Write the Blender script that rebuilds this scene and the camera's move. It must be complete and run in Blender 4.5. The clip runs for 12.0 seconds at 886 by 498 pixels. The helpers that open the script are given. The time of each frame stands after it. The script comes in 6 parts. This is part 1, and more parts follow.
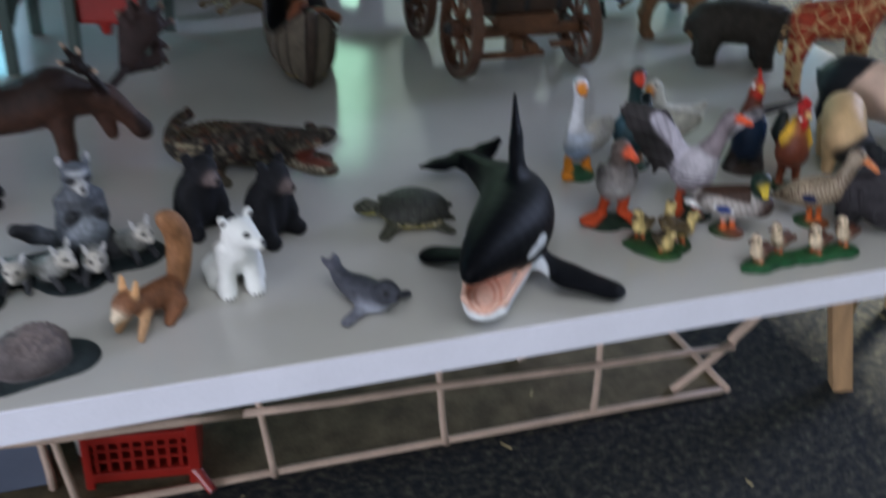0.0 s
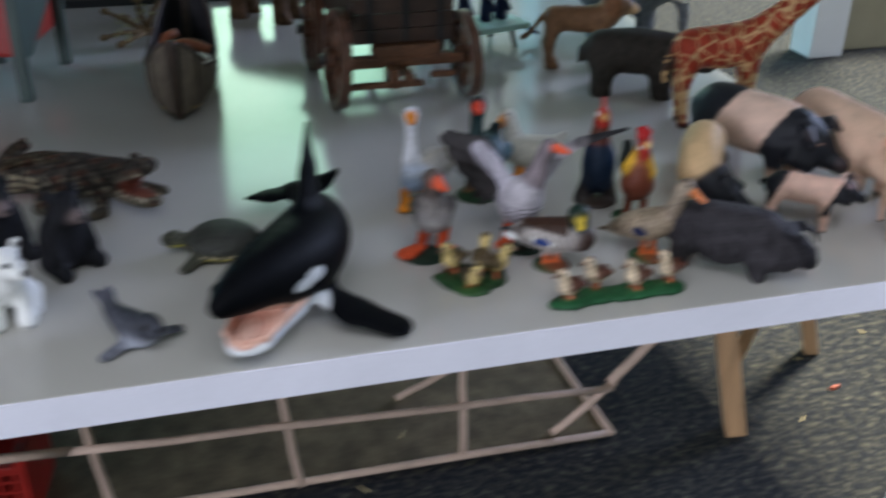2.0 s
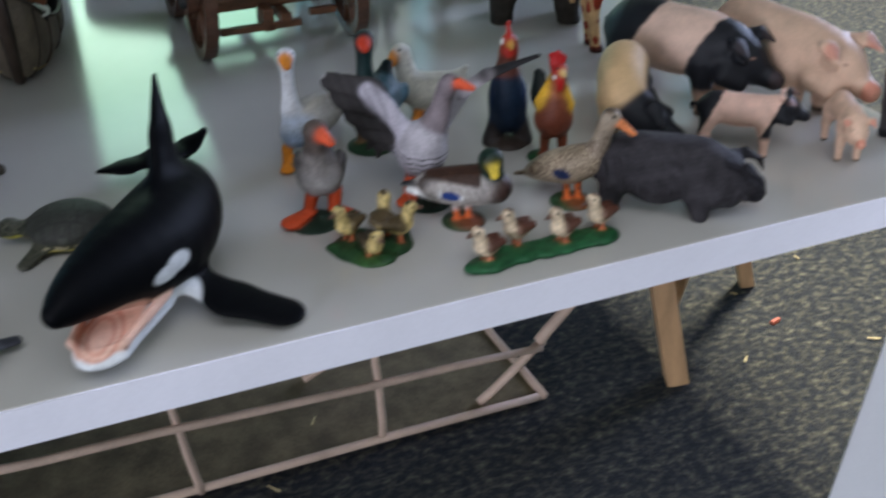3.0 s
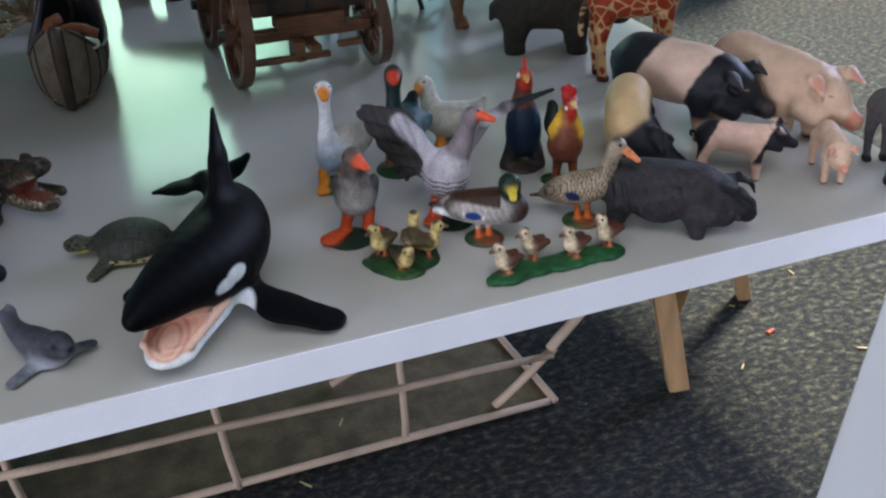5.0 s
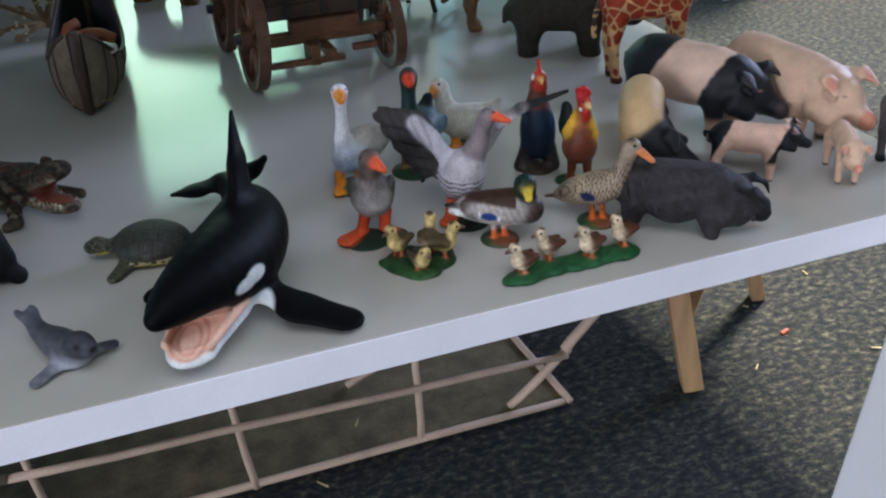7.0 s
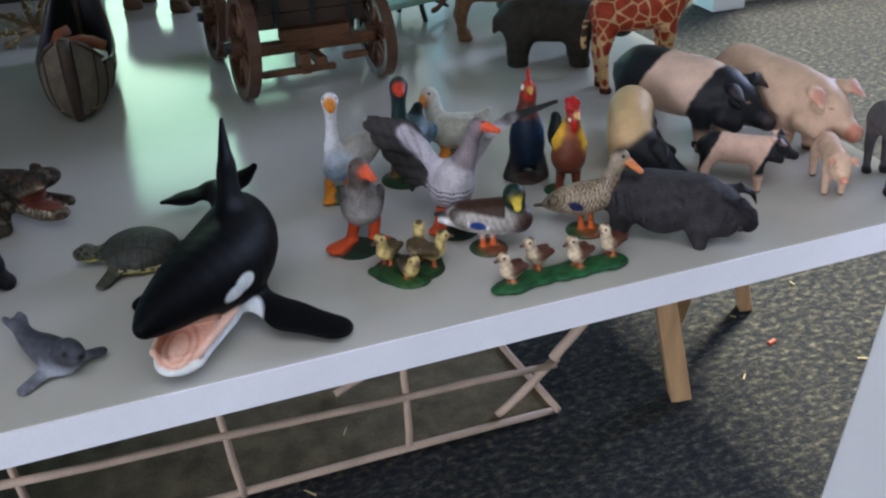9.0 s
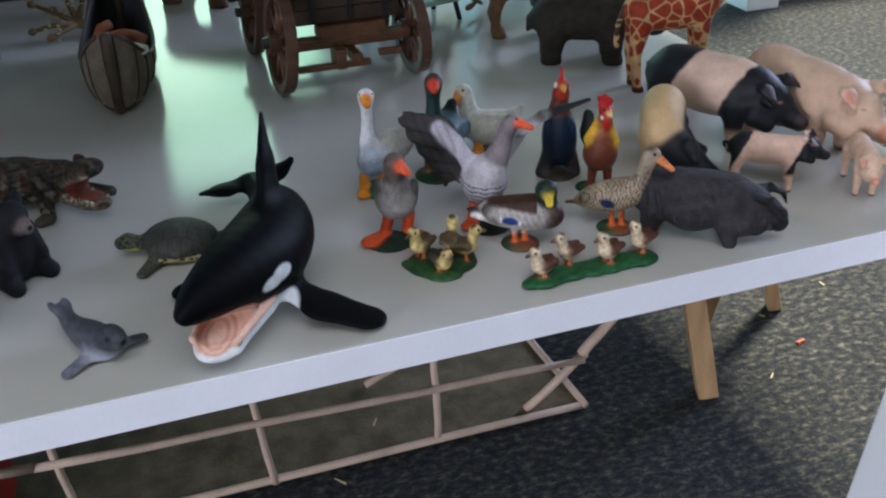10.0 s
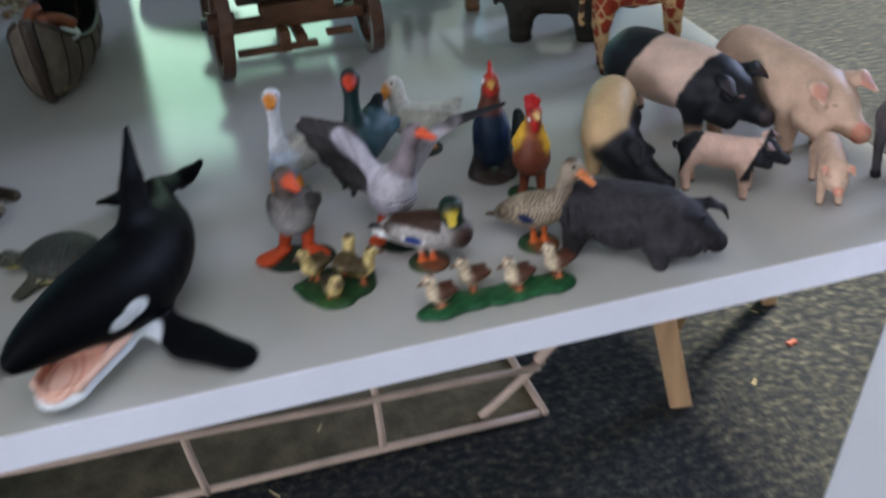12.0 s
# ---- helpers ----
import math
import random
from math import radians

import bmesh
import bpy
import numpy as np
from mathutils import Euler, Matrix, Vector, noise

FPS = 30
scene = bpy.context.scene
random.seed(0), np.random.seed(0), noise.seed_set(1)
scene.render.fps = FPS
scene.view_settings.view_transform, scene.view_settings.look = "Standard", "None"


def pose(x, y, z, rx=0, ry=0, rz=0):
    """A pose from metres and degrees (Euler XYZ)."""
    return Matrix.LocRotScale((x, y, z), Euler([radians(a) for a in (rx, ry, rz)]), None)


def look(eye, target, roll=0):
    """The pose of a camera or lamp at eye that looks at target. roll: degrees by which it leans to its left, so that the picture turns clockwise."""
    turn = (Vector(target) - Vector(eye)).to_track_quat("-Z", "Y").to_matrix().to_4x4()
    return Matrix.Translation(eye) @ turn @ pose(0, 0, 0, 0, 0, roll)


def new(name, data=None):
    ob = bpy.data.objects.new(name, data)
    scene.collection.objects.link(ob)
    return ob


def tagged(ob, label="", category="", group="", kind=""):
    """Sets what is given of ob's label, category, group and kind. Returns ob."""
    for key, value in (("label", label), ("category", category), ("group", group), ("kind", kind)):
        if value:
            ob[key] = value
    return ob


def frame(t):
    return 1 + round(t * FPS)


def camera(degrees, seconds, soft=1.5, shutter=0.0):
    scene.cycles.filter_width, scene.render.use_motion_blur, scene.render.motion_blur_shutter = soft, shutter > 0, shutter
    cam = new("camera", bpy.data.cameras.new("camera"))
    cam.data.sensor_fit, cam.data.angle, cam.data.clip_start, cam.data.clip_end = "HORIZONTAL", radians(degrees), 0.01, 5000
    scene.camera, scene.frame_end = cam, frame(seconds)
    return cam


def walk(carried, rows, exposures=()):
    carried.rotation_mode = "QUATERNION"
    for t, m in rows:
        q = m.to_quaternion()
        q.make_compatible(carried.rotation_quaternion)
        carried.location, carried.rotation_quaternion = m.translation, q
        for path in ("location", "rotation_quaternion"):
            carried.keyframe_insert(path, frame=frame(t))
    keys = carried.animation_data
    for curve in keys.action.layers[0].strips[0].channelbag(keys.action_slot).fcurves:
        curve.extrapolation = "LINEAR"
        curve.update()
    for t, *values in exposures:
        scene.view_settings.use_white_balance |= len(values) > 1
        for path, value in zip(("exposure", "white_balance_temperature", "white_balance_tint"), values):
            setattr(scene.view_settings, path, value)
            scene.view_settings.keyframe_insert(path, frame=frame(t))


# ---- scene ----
cam = camera(46.4, 12.0, soft=2.2, shutter=1.1)
PATH = [
    (0, (-0.271, -0.419, 0.529), (0.324, 1.214, -0.46), 2.6),
    (0.2, (-0.264, -0.429, 0.54), (0.294, 1.224, -0.437), 2.8),
    (0.4, (-0.2467, -0.432, 0.5371), (0.2898, 1.2224, -0.4494), 2.52),
    (0.5, (-0.2367, -0.4319, 0.54), (0.2747, 1.2332, -0.4433), 2.73),
    (0.6, (-0.2218, -0.4237, 0.5319), (0.3006, 1.2236, -0.4755), 2.62),
    (0.8, (-0.185, -0.43, 0.524), (0.369, 1.194, -0.504), 2.3),
    (1, (-0.17, -0.428, 0.51), (0.312, 1.216, -0.523), 0.4),
    (1.2, (-0.159, -0.431, 0.515), (0.31, 1.237, -0.484), 0.7),
    (1.5, (-0.149, -0.439, 0.516), (0.351, 1.231, -0.464), 0.6),
    (2, (-0.121, -0.444, 0.518), (0.378, 1.257, -0.408), 1.1),
    (2.2, (-0.095, -0.436, 0.509), (0.492, 1.241, -0.409), 1.8),
    (2.5, (-0.077, -0.406, 0.499), (0.534, 1.223, -0.487), -2.0),
    (2.7, (-0.068, -0.391, 0.496), (0.596, 1.222, -0.482), -1.3),
    (3, (-0.088, -0.366, 0.482), (0.553, 1.232, -0.536), -1.1),
    (3.2, (-0.095, -0.365, 0.48), (0.588, 1.232, -0.511), -1.1),
    (4.8, (-0.116, -0.409, 0.512), (0.522, 1.203, -0.486), -1.0),
    (5, (-0.117, -0.409, 0.512), (0.523, 1.205, -0.481), -1.1),
    (5.5, (-0.122, -0.413, 0.515), (0.506, 1.21, -0.471), -1.2),
    (6, (-0.125, -0.412, 0.515), (0.498, 1.219, -0.459), -1.7),
    (6.5, (-0.123, -0.411, 0.513), (0.5, 1.215, -0.472), -1.9),
    (6.7, (-0.122, -0.412, 0.513), (0.498, 1.213, -0.475), -1.7),
    (8.3, (-0.121, -0.413, 0.514), (0.51, 1.214, -0.463), -1.4),
    (8.5, (-0.123, -0.412, 0.513), (0.519, 1.212, -0.463), -1.5),
    (9, (-0.122, -0.414, 0.514), (0.522, 1.21, -0.458), -1.0),
    (9.5, (-0.125, -0.421, 0.515), (0.483, 1.209, -0.473), -0.9),
    (10, (-0.128, -0.422, 0.518), (0.465, 1.219, -0.46), -1.0),
    (10.5, (-0.126, -0.419, 0.513), (0.486, 1.199, -0.491), -0.8),
    (11, (-0.122, -0.418, 0.518), (0.582, 1.177, -0.461), 0.2),
    (11.2, (-0.112, -0.415, 0.515), (0.585, 1.153, -0.511), 1.3),
    (11.4, (-0.097, -0.408, 0.513), (0.564, 1.153, -0.547), -1.9),
    (11.5, (-0.09, -0.423, 0.521), (0.474, 1.176, -0.539), -3.2),
    (11.7, (-0.073, -0.402, 0.522), (0.486, 1.191, -0.55), -0.8),
    (12, (-0.012, -0.386, 0.527), (0.411, 1.244, -0.553), -3.5),
]
walk(cam, [(t, look(eye, target, roll)) for t, eye, target, roll in PATH],
     [(0.0, -0.30), (2.2, -0.28), (3.2, -0.26), (5.0, -0.20), (12.0, -0.20)])


# ---------------------------------------------------------------- light
BOARD = 0.22          # height of the display board's top

world = bpy.data.worlds.new("world")
scene.world = world
world.use_nodes = True
_bg = world.node_tree.nodes["Background"]
_sky = world.node_tree.nodes.new("ShaderNodeTexSky")
_sky.sky_type, _sky.sun_disc = "NISHITA", False
_sky.sun_elevation, _sky.sun_rotation = radians(50), radians(20)
world.node_tree.links.new(_sky.outputs["Color"], _bg.inputs["Color"])
_bg.inputs["Strength"].default_value = 0.15


def opening_lamp(name, where, target, width, height, watts, colour):
    """An area lamp set in an unseen opening, added to light the board and carpet."""
    lamp = bpy.data.lights.new(name, "AREA")
    lamp.shape, lamp.size, lamp.size_y = "RECTANGLE", width, height
    lamp.energy, lamp.color = watts, colour
    ob = new(name, lamp)
    ob.matrix_world = look(where, target)
    return ob


# added lamps, placed and tuned for brightness; north one gives the board's blue reflection
opening_lamp("added_west", (-2.93, -2.0, 0.66), (0.0, 0.1, 0.30), 1.7, 0.9, 88, (0.80, 0.83, 1.0))
opening_lamp("added_front_top", (-0.4, -1.4, 2.47), (-0.4, -1.399, 0.0), 2.4, 2.0, 62, (0.88, 0.91, 1.0))
opening_lamp("added_right_top", (1.30, 1.25, 2.47), (1.1, 1.0, 0.0), 0.3, 0.3, 430, (1.0, 0.96, 0.84))
opening_lamp("daylight_north", (-1.47, 2.97, 1.35), (-0.4, 0.3, 0.3), 2.0, 1.4, 64, (0.24, 0.77, 1.0))
opening_lamp("added_east", (3.13, 1.2, 1.3), (1.2, 1.0, 0.2), 1.2, 1.0, 104, (0.56, 0.66, 1.0))
scene.view_settings.exposure = 0.0

# ---------------------------------------------------------------- materials


def srgb(r, g, b):
    """Linear colour from 0..255 display values."""
    return tuple(((v / 255) / 12.92 if v <= 10 else ((v / 255 + 0.055) / 1.055) ** 2.4) for v in (r, g, b))


def material(name, rough=0.6, metal=0.0, spec=0.5):
    m = bpy.data.materials.new(name)
    m.use_nodes = True
    nt = m.node_tree
    b = nt.nodes["Principled BSDF"]
    b.inputs["Roughness"].default_value, b.inputs["Metallic"].default_value = rough, metal
    b.inputs["Specular IOR Level"].default_value = spec
    return m, nt, b


def noise_node(nt, scale, detail=4.0, rough=0.55, coords="Object", stretch=(1, 1, 1)):
    tc = nt.nodes.new("ShaderNodeTexCoord")
    mp = nt.nodes.new("ShaderNodeMapping")
    mp.inputs["Scale"].default_value = stretch
    n = nt.nodes.new("ShaderNodeTexNoise")
    n.inputs["Scale"].default_value, n.inputs["Detail"].default_value, n.inputs["Roughness"].default_value = scale, detail, rough
    nt.links.new(tc.outputs[coords], mp.inputs["Vector"])
    nt.links.new(mp.outputs["Vector"], n.inputs["Vector"])
    return n


def ramp(nt, source, stops):
    r = nt.nodes.new("ShaderNodeValToRGB")
    while len(r.color_ramp.elements) < len(stops):
        r.color_ramp.elements.new(0.5)
    for e, (p, c) in zip(r.color_ramp.elements, stops):
        e.position, e.color = p, (*c, 1)
    nt.links.new(source, r.inputs["Fac"])
    return r.outputs["Color"]


def mix(nt, a, b, fac, mode="MULTIPLY"):
    m = nt.nodes.new("ShaderNodeMix")
    m.data_type, m.blend_type = "RGBA", mode
    for socket, v in ((m.inputs[6], a), (m.inputs[7], b), (m.inputs[0], fac)):
        if isinstance(v, (int, float)):
            socket.default_value = v
        elif isinstance(v, tuple):
            socket.default_value = (*v, 1)
        else:
            nt.links.new(v, socket)
    return m.outputs[2]


def bump(nt, bsdf, height, strength, distance):
    b = nt.nodes.new("ShaderNodeBump")
    b.inputs["Strength"].default_value, b.inputs["Distance"].default_value = strength, distance
    nt.links.new(height, b.inputs["Height"])
    nt.links.new(b.outputs["Normal"], bsdf.inputs["Normal"])


def plain(name, colour, rough=0.6, vary=0.18, scale=60, metal=0.0, spec=0.5, relief=0.15, stretch=(1, 1, 1), fine=600):
    """A paint, plastic or wood with blotches and fine grain."""
    m, nt, b = material(name, rough, metal, spec)
    big, small = noise_node(nt, scale, stretch=stretch), noise_node(nt, fine, 2.0, stretch=stretch)
    lo, hi = 1 - vary, 1 + vary
    c = mix(nt, colour, ramp(nt, big.outputs["Fac"], [(0.3, (lo, lo, lo)), (0.7, (hi, hi, hi))]), 1.0)
    c = mix(nt, c, ramp(nt, small.outputs["Fac"], [(0.3, (1 - vary / 2,) * 3), (0.7, (1 + vary / 2,) * 3)]), 1.0)
    nt.links.new(c, b.inputs["Base Color"])
    if relief:
        bump(nt, b, small.outputs["Fac"], relief, 0.0006)
    return m


def painted(name, rough, spec=0.4, vary=0.25, relief=0.35):
    """Hand-painted figure: the paint's colours lie on the mesh as an attribute."""
    m, nt, b = material(name, rough, 0.0, spec)
    at = nt.nodes.new("ShaderNodeAttribute")
    at.attribute_name = "paint"
    big, small = noise_node(nt, 130), noise_node(nt, 900, 3.0)
    c = mix(nt, at.outputs["Color"], ramp(nt, big.outputs["Fac"], [(0.3, (1 - vary,) * 3), (0.7, (1 + vary * 0.7,) * 3)]), 1.0)
    c = mix(nt, c, ramp(nt, small.outputs["Fac"], [(0.35, (1 - vary * 0.6,) * 3), (0.65, (1 + vary * 0.4,) * 3)]), 1.0)
    nt.links.new(c, b.inputs["Base Color"])
    bump(nt, b, small.outputs["Fac"], relief, 0.0008)
    return m


MATT = painted("painted_matt", 0.55, 0.25, 0.27, 0.7)
WHITE_FUR = painted("painted_white", 0.6, 0.25, 0.06, 0.4)
GLOSSY = painted("painted_gloss", 0.40, 0.22, 0.30, 0.5)
SATIN_BLACK = painted("painted_satin", 0.5, 0.05, 0.14, 0.25)
SMOOTH_SKIN = painted("painted_smooth", 0.5, 0.25, 0.10, 0.35)
ROUGH_SKIN = painted("painted_rough_skin", 0.7, 0.18, 0.35, 0.8)

# white laminate of the board, shade put in as grey: faint speckle, dull gloss
BOARD_TOP, _nt, _b = material("shaded_white_laminate", 0.2, 0.0, 0.5)
_n1, _n2 = noise_node(_nt, 9, 5.0), noise_node(_nt, 1500, 2.0)
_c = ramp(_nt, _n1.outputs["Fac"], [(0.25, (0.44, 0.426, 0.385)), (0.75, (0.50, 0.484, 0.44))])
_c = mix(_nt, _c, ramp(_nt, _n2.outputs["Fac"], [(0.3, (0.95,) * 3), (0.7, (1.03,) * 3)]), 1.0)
_nt.links.new(_c, _b.inputs["Base Color"])
_nt.links.new(ramp(_nt, _n1.outputs["Fac"], [(0.2, (0.09,) * 3), (0.8, (0.14,) * 3)]), _b.inputs["Roughness"])
bump(_nt, _b, _n2.outputs["Fac"], 0.04, 0.0004)
# front light on the edge is put into its brighter, bluer white
EDGE_LIT = plain("lit_white_edge", (0.84, 0.83, 0.91), 0.45, 0.04, 20, relief=0.05)
POST_WHITE = plain("white_painted_wood", (0.76, 0.77, 0.79), 0.4, 0.04, 12, relief=0.06)

# looped carpet: flecks of dark, grey and tan yarn
CARPET, _nt, _b = material("flecked_carpet", 0.95, 0.0, 0.15)
_f1 = noise_node(_nt, 125, 4.0, 0.65, stretch=(0.9, 1.35, 1.0))
_f2 = noise_node(_nt, 420, 3.0, 0.6, stretch=(1.0, 1.6, 1.0))
_f3 = noise_node(_nt, 5, 3.0)
_c = ramp(_nt, _f1.outputs["Fac"], [(0.30, (0.008, 0.010, 0.013)), (0.47, (0.020, 0.022, 0.024)), (0.58, (0.052, 0.051, 0.041)), (0.72, (0.135, 0.13, 0.098))])
_c = mix(_nt, _c, ramp(_nt, _f2.outputs["Fac"], [(0.3, (0.6, 0.6, 0.63)), (0.7, (1.35, 1.32, 1.25))]), 1.0)
_c = mix(_nt, _c, ramp(_nt, _f3.outputs["Fac"], [(0.3, (0.85,) * 3), (0.7, (1.1,) * 3)]), 1.0)
_nt.links.new(_c, _b.inputs["Base Color"])
_b.inputs["Sheen Weight"].default_value, _b.inputs["Sheen Roughness"].default_value = 0.04, 0.4
_b.inputs["Sheen Tint"].default_value = (0.62, 0.68, 1.0, 1.0)
bump(_nt, _b, _f2.outputs["Fac"], 0.7, 0.004)

PALE_WOOD = plain("pale_stick_wood", srgb(205, 178, 158), 0.7, 0.16, 40, relief=0.3, stretch=(1, 1, 1))
PINE = plain("varnished_pine", srgb(178, 142, 104), 0.5, 0.18, 30, relief=0.2, stretch=(4, 4, 0.5))
OLIVE_BASE = plain("olive_felt_base", srgb(106, 93, 70), 0.9, 0.42, 45, relief=0.6)
WAGON_WOOD = plain("dark_stained_wood", srgb(88, 57, 36), 0.42, 0.4, 90, relief=0.4, stretch=(1, 3, 3))
WAGON_BODY = plain("very_dark_wood", srgb(50, 34, 25), 0.45, 0.35, 90, relief=0.4)
WAGON_RIM = plain("worn_brown_rim", srgb(78, 52, 38), 0.38, 0.35, 120, relief=0.4)
BIRCH = plain("birch_bark", srgb(106, 94, 80), 0.7, 0.3, 70, relief=0.5)
CHINE = plain("pale_canoe_seam", srgb(150, 132, 92), 0.7, 0.2, 90, relief=0.3)
BIRCH_DARK = plain("dark_canoe_seam", srgb(58, 44, 34), 0.6, 0.3, 90, relief=0.4)
DARK_INSIDE = plain("black_lining", srgb(24, 22, 26), 0.7, 0.2, 60)
ORANGE_LEATHER = plain("orange_brown_leather", srgb(132, 72, 42), 0.55, 0.25, 120, relief=0.4)
RED_PLASTIC = plain("red_plastic", srgb(150, 34, 26), 0.4, 0.12, 40, relief=0.08)
GREY_GREEN = plain("grey_green_plastic", srgb(58, 74, 68), 0.5, 0.12, 40, relief=0.1)
BLACK_PLASTIC = plain("black_plastic", srgb(22, 24, 26), 0.4, 0.1, 40, relief=0.05)
BLUE_PLASTIC = plain("dark_blue_plastic", srgb(30, 44, 84), 0.4, 0.15, 60, relief=0.1)
MINT = plain("mint_green_plastic", srgb(170, 205, 190), 0.4, 0.08, 40, relief=0.05)
WALL_PAINT = plain("grey_wall_paint", (0.14, 0.175, 0.165), 0.85, 0.06, 3, relief=0.1)
CEILING_PAINT = plain("ceiling_paint", (0.28, 0.29, 0.29), 0.9, 0.05, 3, relief=0.1)
TAN_PANEL = plain("tan_painted_panel", srgb(150, 142, 118), 0.7, 0.1, 8, relief=0.15)
STRAW = plain("dry_straw", srgb(186, 168, 122), 0.7, 0.2, 200)
ORANGE_SCRAP = plain("orange_scrap", srgb(150, 72, 48), 0.7, 0.15, 200)
DUSTY_BLUE = plain("dusty_blue_card", srgb(96, 104, 122), 0.7, 0.1, 20)
OFF_WHITE = plain("off_white_plastic", srgb(215, 215, 210), 0.5, 0.06, 40)
GLASS, _nt, _b = material("window_glass", 0.02)
_b.inputs["Transmission Weight"].default_value = 1.0

# foliage beyond the window; its emission stands in for daylight on leaves
LEAVES_GLOW = bpy.data.materials.new("glowing_foliage")
LEAVES_GLOW.use_nodes = True
_nt = LEAVES_GLOW.node_tree
_b = _nt.nodes["Principled BSDF"]
_n = noise_node(_nt, 3.0, 6.0)
_c = ramp(_nt, _n.outputs["Fac"], [(0.3, (0.30, 0.68, 0.46)), (0.7, (0.58, 0.94, 0.74))])
_nt.links.new(_c, _b.inputs["Emission Color"])
_b.inputs["Emission Strength"].default_value = 4.9

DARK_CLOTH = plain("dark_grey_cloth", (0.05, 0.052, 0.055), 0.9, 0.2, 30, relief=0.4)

# ---------------------------------------------------------------- mesh helpers


def obj(name, bm, mat, smooth=False, bevel=0.0):
    if bevel:
        bmesh.ops.bevel(bm, geom=bm.edges[:], offset=bevel, segments=2, profile=0.6, affect="EDGES")
    bmesh.ops.recalc_face_normals(bm, faces=bm.faces[:])
    me = bpy.data.meshes.new(name)
    bm.to_mesh(me)
    bm.free()
    me.materials.append(mat)
    if smooth:
        me.shade_smooth()
    return new(name, me)


def part(name, bm, mat, parent, label="", smooth=False, bevel=0.0):
    ob = obj(name, bm, mat, smooth, bevel)
    ob.parent = parent
    if label:
        ob["label"] = label
    return ob


def box(x0, x1, y0, y1, z0, z1, bm=None):
    bm = bm or bmesh.new()
    bmesh.ops.create_cube(bm, size=1, matrix=Matrix.LocRotScale(
        ((x0 + x1) / 2, (y0 + y1) / 2, (z0 + z1) / 2), None, (abs(x1 - x0), abs(y1 - y0), abs(z1 - z0))))
    return bm


def stick(a, b, r0, r1=None, n=10, bm=None, square=False, wobble=0.0):
    """A rod from a to b; wobble makes it a little crooked."""
    bm = bm or bmesh.new()
    a, b = Vector(a), Vector(b)
    r1 = r0 if r1 is None else r1
    q = (b - a).to_track_quat("Z", "Y").to_matrix()
    if square:
        n = 4
    rings, steps = [], 6 if wobble else 1
    for i in range(steps + 1):
        t = i / steps
        c = a.lerp(b, t)
        if wobble:
            c += Vector([random.uniform(-wobble, wobble) for _ in range(3)])
        r = r0 + (r1 - r0) * t
        rings.append([bm.verts.new(c + q @ Vector((math.cos(2 * math.pi * (k + 0.5) / n) * r, math.sin(2 * math.pi * (k + 0.5) / n) * r, 0))) for k in range(n)])
    for i in range(steps):
        for k in range(n):
            bm.faces.new((rings[i][k], rings[i][(k + 1) % n], rings[i + 1][(k + 1) % n], rings[i + 1][k]))
    bm.faces.new(rings[0][::-1])
    bm.faces.new(rings[-1])
    return bm


def empty(name, at=(0, 0, 0), turn=0.0):
    ob = new(name)
    ob.matrix_world = pose(*at, 0, 0, turn)
    return ob


# ---- figures: rounded limbs and balls melted into one skin, painted by region


